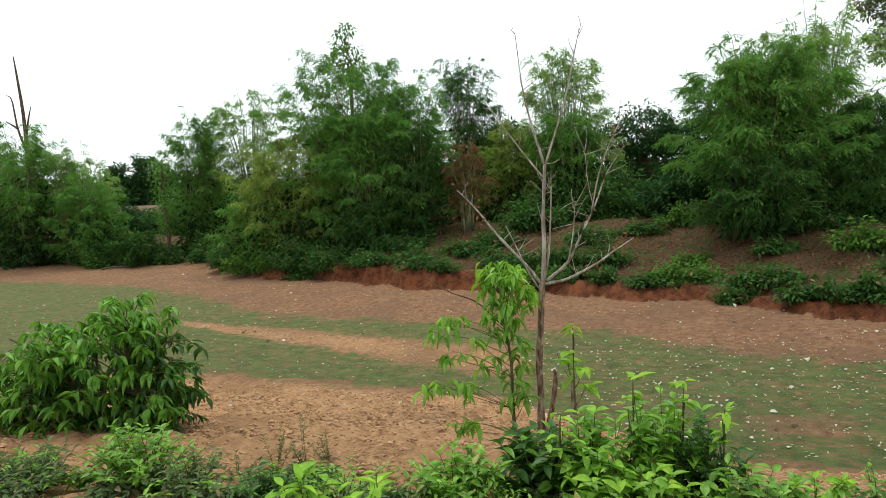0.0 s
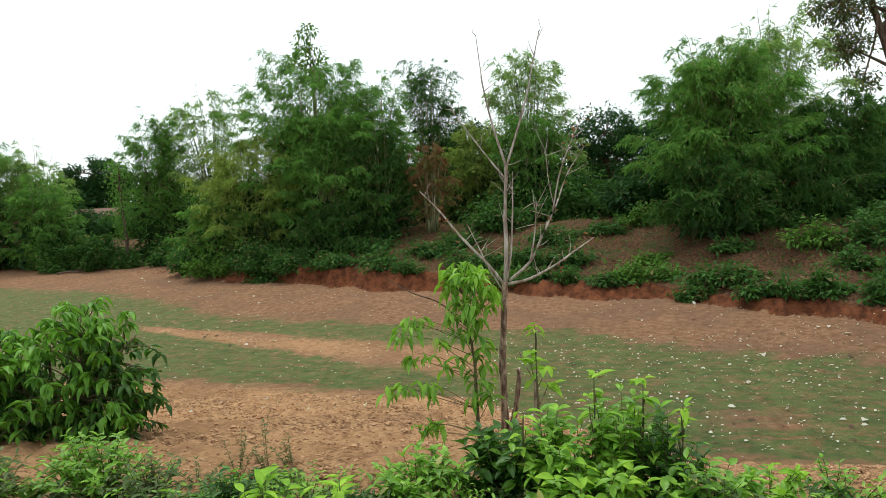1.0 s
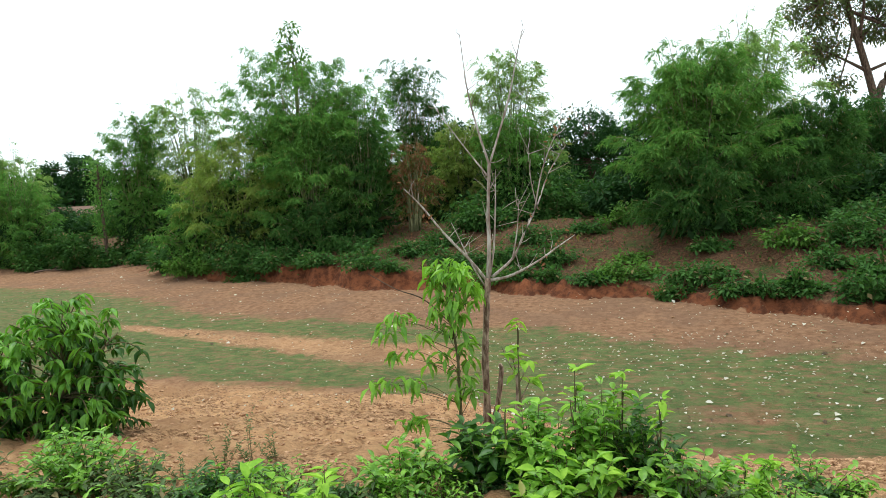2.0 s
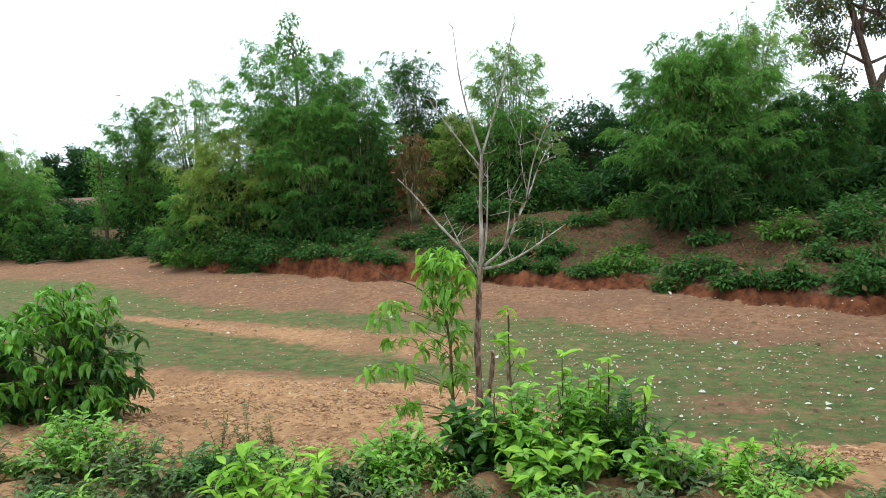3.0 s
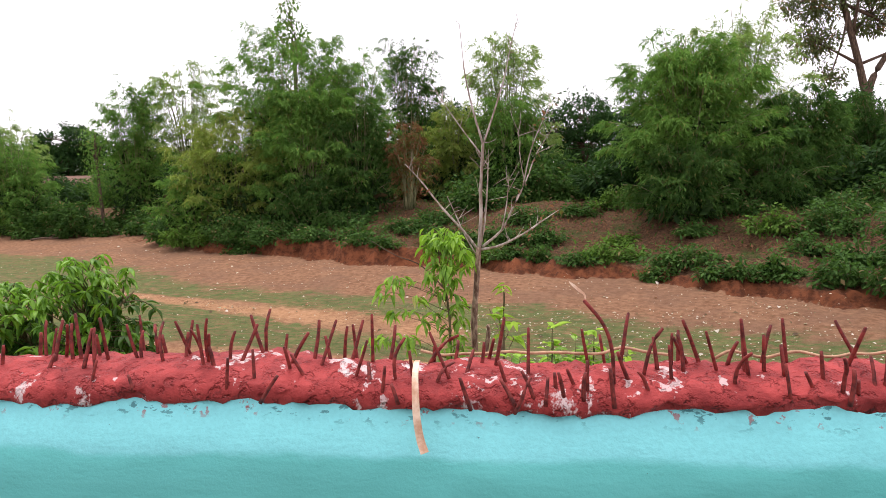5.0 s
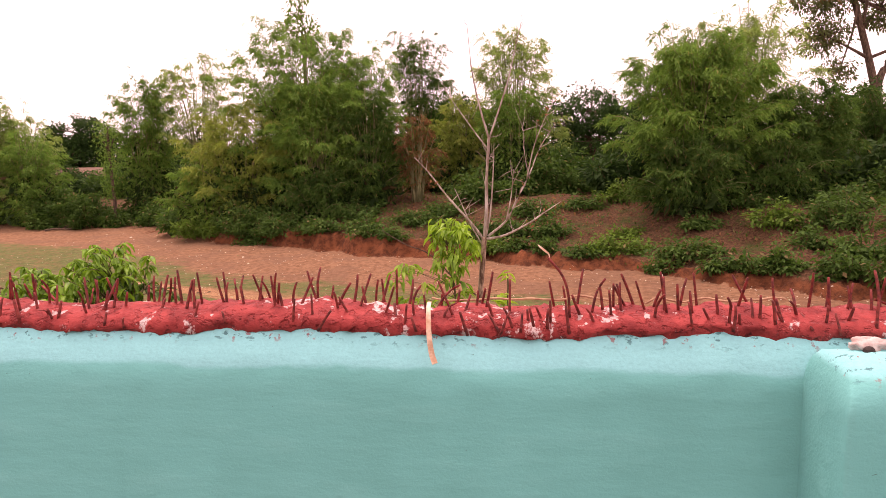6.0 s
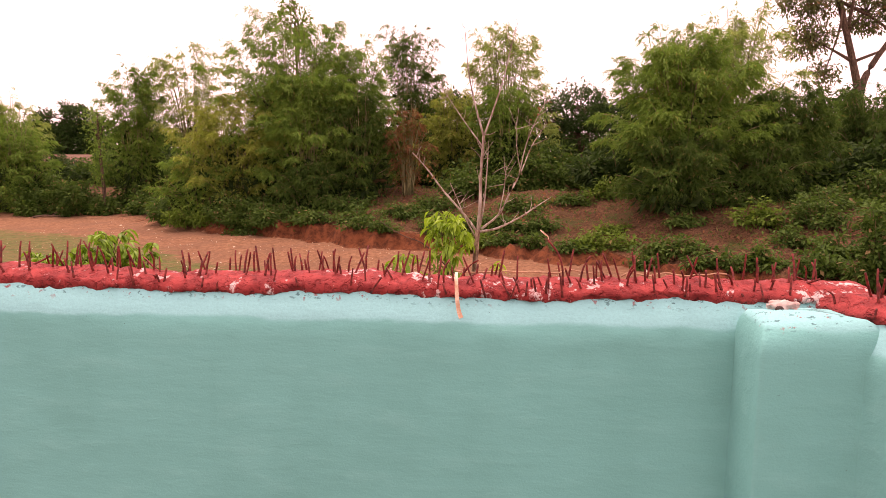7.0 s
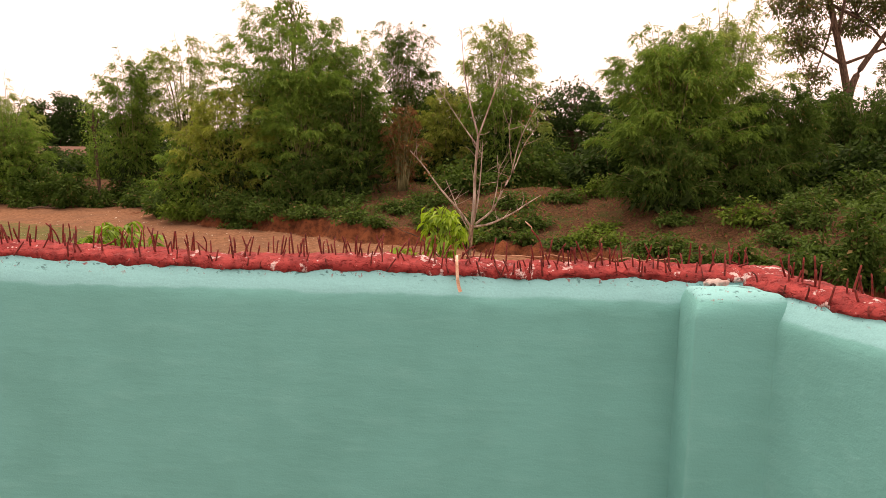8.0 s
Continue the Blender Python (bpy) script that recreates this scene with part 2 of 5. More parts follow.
# ---- mesh helpers ----
def build_mesh(name, pieces, smooth=False):
    """One mesh from (vertices, faces) pieces; faces are arrays of 3 or 4 corners."""
    verts, loops, sizes, base = [], [], [], 0
    for v, faces in pieces:
        v = np.asarray(v, float).reshape(-1, 3)
        for f in faces:
            f = np.asarray(f, int)
            if len(f):
                loops.append((f + base).ravel())
                sizes.append(np.full(len(f), f.shape[1]))
        verts.append(v)
        base += len(v)
    verts, loops, sizes = np.concatenate(verts), np.concatenate(loops), np.concatenate(sizes)
    me = bpy.data.meshes.new(name)
    me.vertices.add(len(verts))
    me.vertices.foreach_set("co", verts.ravel())
    me.loops.add(len(loops))
    me.loops.foreach_set("vertex_index", loops)
    me.polygons.add(len(sizes))
    me.polygons.foreach_set("loop_start", np.concatenate([[0], np.cumsum(sizes)[:-1]]))
    me.polygons.foreach_set("loop_total", sizes)
    me.polygons.foreach_set("use_smooth", np.full(len(sizes), smooth))
    me.update(calc_edges=True)
    me.validate()
    return me


def thing(name, place, label, category, group="", kind="", turn=0.0):
    ob = new(name)
    ob.empty_display_size = 0.1
    ob.matrix_basis = pose(*place, 0, 0, turn)
    return tagged(ob, label, category, group, kind)


def part(name, data, material, parent, label="", kind=""):
    """Links a mesh (or a bmesh) as one object under a thing or a part."""
    if isinstance(data, bmesh.types.BMesh):
        me = bpy.data.meshes.new(name)
        data.to_mesh(me)
        data.free()
        data = me
    if material and not data.materials:
        data.materials.append(material)
    ob = new(name, data)
    ob.parent = parent
    return tagged(ob, label, kind=kind)


def unit(v):
    return v / np.maximum(np.linalg.norm(v, axis=-1, keepdims=True), 1e-9)


def tube(points, radii, sides=6):
    """A tapering tube along points, closed at its end, as one piece."""
    p, r = np.asarray(points, float), np.asarray(radii, float)
    along = unit(np.gradient(p, axis=0))
    side = unit(np.cross(along, np.where(np.abs(along[:, 2:3]) > 0.9, [[1.0, 0, 0]], [[0, 0, 1.0]])))
    up = np.cross(side, along)
    a = np.arange(sides) * 2 * math.pi / sides
    ring = p[:, None] + r[:, None, None] * (np.cos(a)[None, :, None] * side[:, None] + np.sin(a)[None, :, None] * up[:, None])
    n, k = len(p), np.arange(sides)
    quads = np.concatenate([np.stack([i * sides + k, i * sides + (k + 1) % sides, (i + 1) * sides + (k + 1) % sides, (i + 1) * sides + k], 1) for i in range(n - 1)])
    v = np.concatenate([ring.reshape(-1, 3), p[-1:] + along[-1:] * r[-1] * 0.5, p[:1]])
    cap = np.stack([(n - 1) * sides + k, (n - 1) * sides + (k + 1) % sides, np.full(sides, n * sides)], 1)
    foot = np.stack([(k + 1) % sides, k, np.full(sides, n * sides + 1)], 1)
    return v, [quads, cap, foot]


def smooth_path(points, n):
    """n points along a Catmull-Rom curve through the given ones."""
    p = np.asarray(points, float)
    q = np.concatenate([2 * p[:1] - p[1:2], p, 2 * p[-1:] - p[-2:-1]])
    out = []
    for u in np.linspace(0, len(p) - 1 - 1e-6, n):
        i, s = int(u), u - int(u)
        a, b, c, d = q[i : i + 4]
        out.append(0.5 * (2 * b + (c - a) * s + (2 * a - 5 * b + 4 * c - d) * s * s + (3 * b - a - 3 * c + d) * s**3))
    return np.array(out)


BLADE = (np.array([(0, 0, 0), (0.42, 0.5, 0.03), (1, 0, -0.1), (0.42, -0.5, 0.03)]), [np.array([(0, 3, 2, 1)])])


def leaf_shape(widths, fold=0.16, droop=0.22):
    """A leaf of length 1 and width 1 along x, folded at its midrib and bent down."""
    t = np.linspace(0, 1, len(widths) + 2)
    v, tri, quad, rows = [(0, 0, 0)], [], [], []
    for s, w in zip(t[1:-1], widths):
        z = 0.1 * s - droop * s * s
        rows.append(len(v))
        v += [(s, 0, z), (s, w / 2, z + fold * w), (s, -w / 2, z + fold * w)]
    v.append((1, 0, 0.1 - droop))
    tri += [(0, rows[0], rows[0] + 1), (0, rows[0] + 2, rows[0])]
    for a, b in zip(rows, rows[1:]):
        quad += [(a, b, b + 1, a + 1), (a + 2, b + 2, b, a)]
    tri += [(rows[-1], len(v) - 1, rows[-1] + 1), (rows[-1] + 2, len(v) - 1, rows[-1])]
    return np.array(v, float), [np.array(tri), np.array(quad)]


LANCE = leaf_shape((0.62, 1.0, 0.86, 0.48), 0.14, 0.3)
OVATE = leaf_shape((0.78, 1.0, 0.86, 0.45), 0.12, 0.2)
SIMPLE = leaf_shape((0.85, 0.75), 0.14, 0.25)


def leaf_frames(direction, up):
    d = unit(np.asarray(direction, float))
    side = unit(np.cross(up, d) + 1e-6)
    return d, side, np.cross(d, side)


def spread_leaves(shape, place, direction, up, length, width):
    """Many leaves as one piece."""
    sv, sf = shape
    d, s, n = leaf_frames(direction, up)
    length, width = np.asarray(length)[:, None, None], np.asarray(width)[:, None, None]
    v = place[:, None] + d[:, None] * (sv[None, :, :1] * length) + s[:, None] * (sv[None, :, 1:2] * width) + n[:, None] * (sv[None, :, 2:] * length)
    k, m = len(sv), len(place)
    return v.reshape(-1, 3), [(f[None] + (np.arange(m) * k)[:, None, None]).reshape(-1, f.shape[1]) for f in sf]


def ball(rng, n):
    return unit(rng.normal(size=(n, 3)))


# ---- ground ----
FOOT_X = [-200, -60, -36, -25, -19, -12, -8.5, -4.2, 0.9, 4.2, 6.8, 8.5, 14, 22, 200]
FOOT_Y = [60, 44, 38.5, 37.5, 31.8, 27.8, 26.0, 24.2, 22.2, 20.2, 18.4, 17.2, 14.5, 13.5, 13.5]
TOP_X = [-60, -30, -20, -12, -6, 2, 12, 60]
TOP_Z = [-0.5, -0.5, -0.5, 0.05, 0.2, 0.35, 0.2, 0.3]


def step(v, low, high):
    t = np.clip((v - low) / (high - low), 0, 1)
    return t * t * (3 - 2 * t)


def lie_of_land(x, y):
    """Ground height and how far a place lies behind the foot of the far bank."""
    x, y = np.asarray(x, float), np.asarray(y, float)
    wob = 0.38 * np.sin(x * 0.83 + 0.6 + 0.9 * np.sin(x * 0.31)) + 0.26 * np.sin(x * 2.3 + 1.7 + 1.6 * np.sin(x * 0.71)) + 0.1 * np.sin(x * 5.7 + 2.2 * np.sin(x * 1.3) + 1.1 * y)
    s = (y - np.interp(x, FOOT_X, FOOT_Y) + wob) * 0.86
    top = np.interp(x, TOP_X, TOP_Z)
    lip = 0.3 + 0.42 * np.exp(-(((x + 8) / 6) ** 2)) - 0.25 * step(-x, 16, 24)
    far = -1.9 + 0.28 * step(s, -5, 0) + lip * step(s, 0, 0.55) + (top + 1.62 - lip) * step(s, 0.4, 7.5)
    shore = np.interp(x, [-1.5, 2.2], [12.6, 9.4])
    near = np.where(y < 4.5, -0.02 * np.maximum(y, 0), -0.09 - 1.81 * np.clip((y - 4.5) / (shore - 4.5), 0, 1) ** 1.15)
    return np.where(y < 14, np.maximum(near, np.minimum(far, -1.2)), far), s


def ground_height(x, y):
    return float(lie_of_land(x, y)[0])


def ground_zones(x, y, s):
    """Shares of green growth, cloddy heap soil, bare clay and leaf litter."""
    shore = np.interp(x, [-8, -3.5, -1.5, 0.5, 2.2], [13.8, 12.9, 12.4, 10.6, 9.4])
    green = step(y, shore - 0.6, shore + 0.9)
    beach = np.interp(x, [-60, -28, -20, -11, -7, -4.4, 0.7, 3.3, 5.4, 7.0, 20], [36, 31.5, 28.6, 21.9, 20.3, 19.6, 17.9, 16.4, 15.2, 14.6, 10.0])
    green *= 1 - step(y, beach - 1.9, beach + 1.5)
    along = np.clip((x + 13.5) / 12.5, 0, 1)
    middle = 20.2 - 5.3 * along
    half = 0.25 + 1.25 * along
    tongue = (1 - step(np.abs(y - middle), half * 0.2, half * 1.7)) * step(x, -14.5, -12) * (1 - step(x, -2.2, -0.2))
    green *= 1 - 0.95 * tongue
    green *= 1 - 0.7 * np.exp(-(((x + 13.2) / 2.2) ** 2) - ((y - 17.2) / 1.1) ** 2)
    green *= 1 - 0.6 * np.exp(-(((x - 3.4) / 1.3) ** 2) - ((y - 11.2) / 0.7) ** 2)
    heap = (1 - step(y, shore - 0.6, shore + 0.3)) * step(y, 1.5, 4.0)
    heap = np.maximum(heap, 0.6 * tongue)
    clay = step(s, -0.25, 0.1) * (1 - step(s, 0.55, 1.0)) * (0.55 + 0.45 * step(x, -16, -11))
    litter = step(s, 0.45, 1.1)
    return green, heap, clay, litter


def make_ground():
    xs = np.concatenate([[-2500, -900, -400, -200, -120, -80], np.arange(-60, -14, 0.45), np.arange(-14, 12, 0.13), np.arange(12, 40, 0.6), [42, 60, 90, 150, 300, 700, 2500]])
    ys = np.concatenate([[-2500, -600, -150, -60, -30, -15, -8, -4, -2, -1, 0, 1, 2], np.arange(2.5, 14, 0.11), np.arange(14, 30, 0.17), np.arange(30, 60, 0.5), [62, 70, 85, 110, 160, 260, 500, 1000, 2500]])
    gx, gy = np.meshgrid(xs, ys)
    z, s = lie_of_land(gx, gy)
    green, heap, clay, litter = ground_zones(gx, gy, s)
    bumps = np.array([noise.noise((x * 1.1, y * 1.1, 0.3)) * 0.05 + noise.noise((x * 4.5, y * 4.5, 5.0)) * 0.022 for x, y in zip(gx.ravel(), gy.ravel())]).reshape(gx.shape)
    rough = np.array([noise.turbulence((x * 2.4, y * 3.4, 2.0), 4, True) for x, y in zip(gx.ravel(), gy.ravel())]).reshape(gx.shape)
    fine = np.array([noise.noise((x * 5.5, y * 9.0, 7.0)) for x, y in zip(gx.ravel(), gy.ravel())]).reshape(gx.shape)
    z = z + bumps * (0.35 + 0.9 * heap + 2.2 * litter + 1.5 * clay) + (rough - 0.5) * (0.2 * heap + 0.3 * clay) + fine * 0.05 * heap
    z = z - 0.12 * np.exp(-(((gx + 5.3) / 0.9) ** 2) - ((gy - 9.3) / 0.7) ** 2)
    z = np.where(gy < 2.4, 0.0, z)
    ny, nx = gx.shape
    i = (np.arange(ny - 1)[:, None] * nx + np.arange(nx - 1)[None]).ravel()
    me = build_mesh("ground", [(np.stack([gx, gy, z], -1), [np.stack([i, i + 1, i + nx + 1, i + nx], 1)])], True)
    for key, value in (("grass", green), ("heap", heap), ("clay", clay), ("litter", litter)):
        a = me.attributes.new(key, "FLOAT", "POINT")
        a.data.foreach_set("value", value.ravel().astype(np.float32))
    me.materials.append(M_GROUND)
    tagged(new("ground", me), "dry pond bed of brown mud with thin green growth and a red clay bank", "ground", kind="structure")


make_ground()


# ---- the boundary wall ----
FACE_TOP, RED_LINE, CREST_TOP = 1.805, 1.868, 1.904
WALL_LEFT, CORNER = -9.0, 0.772


def wobble(u, seed, size, scale):
    return np.array([noise.noise((v * scale, seed, 0.7)) * size for v in np.asarray(u, float)])


def swept(name, u, profile, place, seed, lump=0.0, fine=0.0):
    """A strip swept along u; profile gives (out, up) rows, place turns (u, out, up) into the world."""
    prof = np.asarray(profile, float)
    rows = []
    for k, (o, z) in enumerate(prof):
        end = 0.0 if k in (0, 1) and z < RED_LINE - 0.05 else 0.25 if k in (0, len(prof) - 1) else 1.0
        bump = np.array([noise.noise((a * 9, k * 0.55, seed)) * lump + (noise.noise((a * 38, k * 1.3, seed + 4)) + 0.6 * noise.noise((a * 85, k * 2.9, seed + 8))) * fine for a in u]) * end
        wave = wobble(u, seed + 9, 0.006, 2.2) * (z > 1.76) if lump or fine else np.zeros(len(u))
        rows.append(place(u, np.full(len(u), o) - bump * 0.7, np.full(len(u), z) + bump + wave))
    v = np.stack(rows, 1)
    n, m = len(u), len(prof)
    i = (np.arange(n - 1)[:, None] * m + np.arange(m - 1)[None]).ravel()
    return build_mesh(name, [(v, [np.stack([i, i + m, i + m + 1, i + 1], 1)])], True)


def along_x(u, out, up):
    # the wall's top runs in a slow wave and rises at its far end
    rise = np.interp(u, [-9, -1.5, -1.0, -0.6, -0.35, 0.0, 0.15, 0.45, 0.7], [0.02, 0.02, 0.008, -0.004, 0.007, -0.003, -0.005, 0.003, 0.002])
    return np.stack([u, -out, up + rise * (np.asarray(up) > 1.7)], -1)


def along_y(u, out, up):
    # the side wall opens outwards from the corner
    return np.stack([CORNER - out + 0.45 * np.asarray(u), -u, up], -1)


def rounded_box(size, centre, bevel=0.012, segments=3):
    bm = bmesh.new()
    bmesh.ops.create_cube(bm, size=1.0, matrix=Matrix.Translation(centre) @ Matrix.Diagonal((*size, 1)))
    bmesh.ops.bevel(bm, geom=bm.edges[:], offset=bevel, segments=segments, profile=0.5, affect="EDGES")
    for f in bm.faces:
        f.smooth = True
    return bm


def make_nails(rng):
    """Nail meshes of length 1 to share: straight, bent and hooked."""
    made = []
    for bend in (0.0, 0.02, -0.05, 0.1, 0.22, -0.3):
        pts = smooth_path([(0, 0, -0.15), (bend * 0.1, 0, 0.35), (bend * 0.5, bend * 0.2, 0.7), (bend * 1.4, bend * 0.3, 1.0)], 6)
        me = build_mesh("nail", [tube(pts, np.array([0.05, 0.048, 0.046, 0.044, 0.042, 0.036]), 6)], True)
        me.materials.append(M_NAIL)
        made.append(me)
    return made


def make_walls():
    rng = np.random.default_rng(11)
    nails = make_nails(rng)
    front = [(0.0, -0.3), (0.0, 0.6), (0.0, 1.2), (0.0, 1.6), (0.0, 1.755)]
    ledge = [(0.0, 1.755), (0.0, 1.772), (-0.0015, 1.787), (-0.005, 1.802), (-0.011, 1.818), (-0.02, 1.836), (-0.03, 1.852), (-0.04, RED_LINE), (-0.075, RED_LINE + 0.004)]
    behind = [(-0.17, RED_LINE), (-0.18, 1.7), (-0.18, -0.3)]
    crest = [(-0.046, RED_LINE - 0.01), (-0.038, RED_LINE - 0.004), (-0.034, RED_LINE + 0.004), (-0.036, RED_LINE + 0.014), (-0.046, CREST_TOP - 0.014), (-0.064, CREST_TOP - 0.005), (-0.09, CREST_TOP), (-0.12, CREST_TOP), (-0.15, CREST_TOP - 0.006), (-0.175, CREST_TOP - 0.02), (-0.19, RED_LINE - 0.01)]
    runs = (("wall_north", np.concatenate([np.arange(WALL_LEFT, -2.4, 0.06), np.arange(-2.4, CORNER + 0.18, 0.012)]), along_x, 1.3, "turquoise plastered boundary wall with a red nail-studded mortar crest"),
            ("wall_east", np.concatenate([np.arange(0.0, 2.2, 0.012), np.arange(2.2, 9.0, 0.06)]), along_y, 5.9, "turquoise plastered side wall with a red nail-studded mortar crest"))
    for name, u, place, seed, label in runs:
        wall = thing(name, (0, 0, 0), label, "wall", kind="structure")
        part("wall_face", swept("wall_face", u, front, place, seed, 0.0, 0.0), M_PLASTER, wall)
        part("sloped_ledge", swept("sloped_ledge", u, ledge, place, seed + 1, 0.005, 0.004), M_PLASTER, wall, "sloping ledge under the crest, skylight painted into its colour")
        part("wall_back", swept("wall_back", u, behind, place, seed + 2), M_PLASTER, wall)
        top = part("mortar_crest", swept("mortar_crest", u, crest, place, seed + 3, 0.009, 0.008), M_CREST, wall, "lumpy red oxide painted mortar with bare white patches")
        # nails along the crest, thick and thin stretches
        low, high, count = (-2.4, CORNER + 0.1, 290) if place is along_x else (0.03, 1.5, 110)
        for k in range(count):
            a = low + (high - low) * (k + rng.uniform(-0.6, 0.6)) / count
            out = -0.022 - 0.135 * rng.random() ** 0.9
            shape = np.interp(-out, [0.02, 0.045, 0.08, 0.12, 0.17], [RED_LINE + 0.008, CREST_TOP - 0.014, CREST_TOP - 0.002, CREST_TOP, CREST_TOP - 0.015])
            length = rng.uniform(0.033, 0.077) if -out > 0.06 else rng.uniform(0.018, 0.05)
            thick = rng.uniform(0.05, 0.064) / length
            x, y, z = place(np.array([a]), np.array([out]), np.array([shape - 0.004]))[0]
            tilt = rng.normal(0, 11, 2)
            if rng.random() < 0.14:
                tilt *= 2.4
            nail = part("nail", nails[rng.choice(6, p=(0.3, 0.25, 0.22, 0.12, 0.06, 0.05))], M_NAIL, top)
            nail.matrix_basis = pose(x, y, z, tilt[0] + (8 if out > -0.06 else 0), tilt[1], rng.uniform(0, 360)) @ Matrix.Diagonal((thick * length, thick * length, length, 1))
    # corner column
    column = thing("corner_column", (0.777, -0.075, 0), "turquoise plastered corner column, its top edge chipped and worn", "column", kind="structure")
    rings = []
    for inset, z in ((0, -0.3), (0, 0.4), (0, 1.0), (0, 1.4), (0, 1.6), (0, 1.7), (0, 1.75), (0.0, 1.785), (0.0, 1.8), (0.001, 1.815), (0.003, 1.828), (0.007, 1.84), (0.014, 1.854), (0.026, 1.868), (0.06, 1.878)):
        loop = []
        for q in np.arange(96) * 2 * math.pi / 96:
            c, w = math.cos(q), math.sin(q)
            p = np.array([np.sign(c) * abs(c) ** 0.08 * (0.14 - inset * (2.4 if c > 0 else 0.6)), np.sign(w) * abs(w) ** 0.08 * (0.085 - inset * 1.1)])
            dip = 0.014 * math.exp(-((p[0] + 0.125) ** 2 + (p[1] + 0.08) ** 2) / 0.0012) * (z > 1.77)
            wave = noise.noise((p[0] * 24, p[1] * 24, z * 9)) * 0.009 * (z > 1.77)
            lean = noise.noise((p[0] * 5, z * 3.0, 4.4)) * 0.003
            loop.append((p[0] + lean, p[1] + lean, z - dip + wave))
        rings.append(loop)
    rings = np.array(rings)
    q, last = np.arange(96), (len(rings) - 1) * 96
    quads = np.concatenate([np.stack([r * 96 + q, r * 96 + (q + 1) % 96, r * 96 + 96 + (q + 1) % 96, r * 96 + 96 + q], 1) for r in range(len(rings) - 1)])
    shell = np.concatenate([rings.reshape(-1, 3), [(0.0, 0.01, 1.876)]])
    lid = np.stack([last + q, last + (q + 1) % 96, np.full(96, last + 96)], 1)
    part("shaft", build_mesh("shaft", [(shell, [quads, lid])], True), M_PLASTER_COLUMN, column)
    lump = bmesh.new()
    bmesh.ops.create_icosphere(lump, subdivisions=4, radius=0.032)
    for v in lump.verts:
        v.co *= 1 + 0.6 * noise.noise(v.co * 45) + 0.25 * noise.noise(v.co * 120)
        v.co = Vector((v.co.x * 1.1, v.co.y * 0.7, v.co.z * 0.55))
    for f in lump.faces:
        f.smooth = True
    chunk = part("broken_mortar", lump, M_MORTAR, column, "broken lump of pale bare mortar")
    chunk.matrix_basis = pose(-0.05, 0.03, 1.873, 6, 4, 0)
    # small solid ball, coloured near black in place of a hollow's shade
    hole = bmesh.new()
    bmesh.ops.create_icosphere(hole, subdivisions=2, radius=0.009)
    hollow = part("hole", hole, plain_material("shaded_recess_tone", (0.02, 0.012, 0.01), (0.05, 0.03, 0.025)), column, "dark ball standing in for a shaded hollow in the mortar")
    hollow.matrix_basis = pose(-0.075, 0.004, 1.876)


make_walls()


def ribbon(points, widths, thick, across=(1, 0, 0)):
    """A thin flat strip with thickness along points."""
    p, w = np.asarray(points, float), np.asarray(widths, float)
    along = unit(np.gradient(p, axis=0))
    side = unit(np.asarray(across, float)[None] - along * (along @ np.asarray(across, float))[:, None])
    n = np.cross(along, side) * thick / 2
    v = np.stack([p - side * w[:, None] / 2 - n, p + side * w[:, None] / 2 - n, p + side * w[:, None] / 2 + n, p - side * w[:, None] / 2 + n], 1)
    m, k = len(p), np.arange(4)
    quads = np.concatenate([np.stack([i * 4 + k, i * 4 + (k + 1) % 4, i * 4 + 4 + (k + 1) % 4, i * 4 + 4 + k], 1) for i in range(m - 1)] + [np.array([(3, 2, 1, 0), (m * 4 - 4, m * 4 - 3, m * 4 - 2, m * 4 - 1)])])
    return v.reshape(-1, 3), [quads]


def make_wall_clutter():
    sliver = build_mesh("bamboo_sliver", [ribbon(smooth_path([(-0.012, -0.04, 0.074), (-0.01, -0.012, 0.078), (-0.008, 0.014, 0.068), (-0.006, 0.028, 0.045), (-0.004, 0.034, 0.02), (0.0, 0.036, -0.005), (0.006, 0.042, -0.02)], 22) * (1, -1, 1), np.linspace(0.007, 0.0105, 22), 0.003)])
    sliver.materials.append(M_SLIVER)
    ob = tagged(new("bamboo_sliver", sliver), "pale split bamboo sliver bent over the wall's red crest", "sliver")
    ob.matrix_basis = pose(0.0, 0.03, 1.845)
    rng = np.random.default_rng(3)
    for start, end, back in ((-0.02, 0.34, 0.152), (0.4, 0.66, 0.155)):
        xs = np.linspace(start, end, 12)
        pts = np.stack([xs, back + rng.normal(0, 0.004, 12), 1.909 + rng.normal(0, 0.003, 12)], 1)
        me = build_mesh("dry_creeper", [tube(smooth_path(pts, 40), np.full(40, 0.0021), 6)], True)
        me.materials.append(M_DRYVINE)
        tagged(new("dry_creeper", me), "thin dry creeper stem lying along the wall crest", "creeper")
    rod = thing("bent_rod", (0.245, 0.06, 1.9), "rusty red rod bent over, a dry leaf strip on its tip", "metal rod")
    part("rod", build_mesh("rod", [tube(smooth_path([(0.003, 0, -0.01), (0.0, 0, 0.04), (-0.012, 0, 0.075), (-0.036, 0, 0.105)], 12), np.full(12, 0.0027), 6)], True), M_NAIL, rod)
    part("dry_leaf_strip", build_mesh("dry_leaf_strip", [ribbon(smooth_path([(-0.034, 0.002, 0.103), (-0.035, 0.003, 0.112), (-0.042, 0.004, 0.118), (-0.055, 0.006, 0.129)], 8), np.array([0.0012, 0.0018, 0.0024, 0.003, 0.0036, 0.004, 0.0036, 0.0015]), 0.0012)]), M_SLIVER, rod, "pale curled dry leaf")


make_wall_clutter()


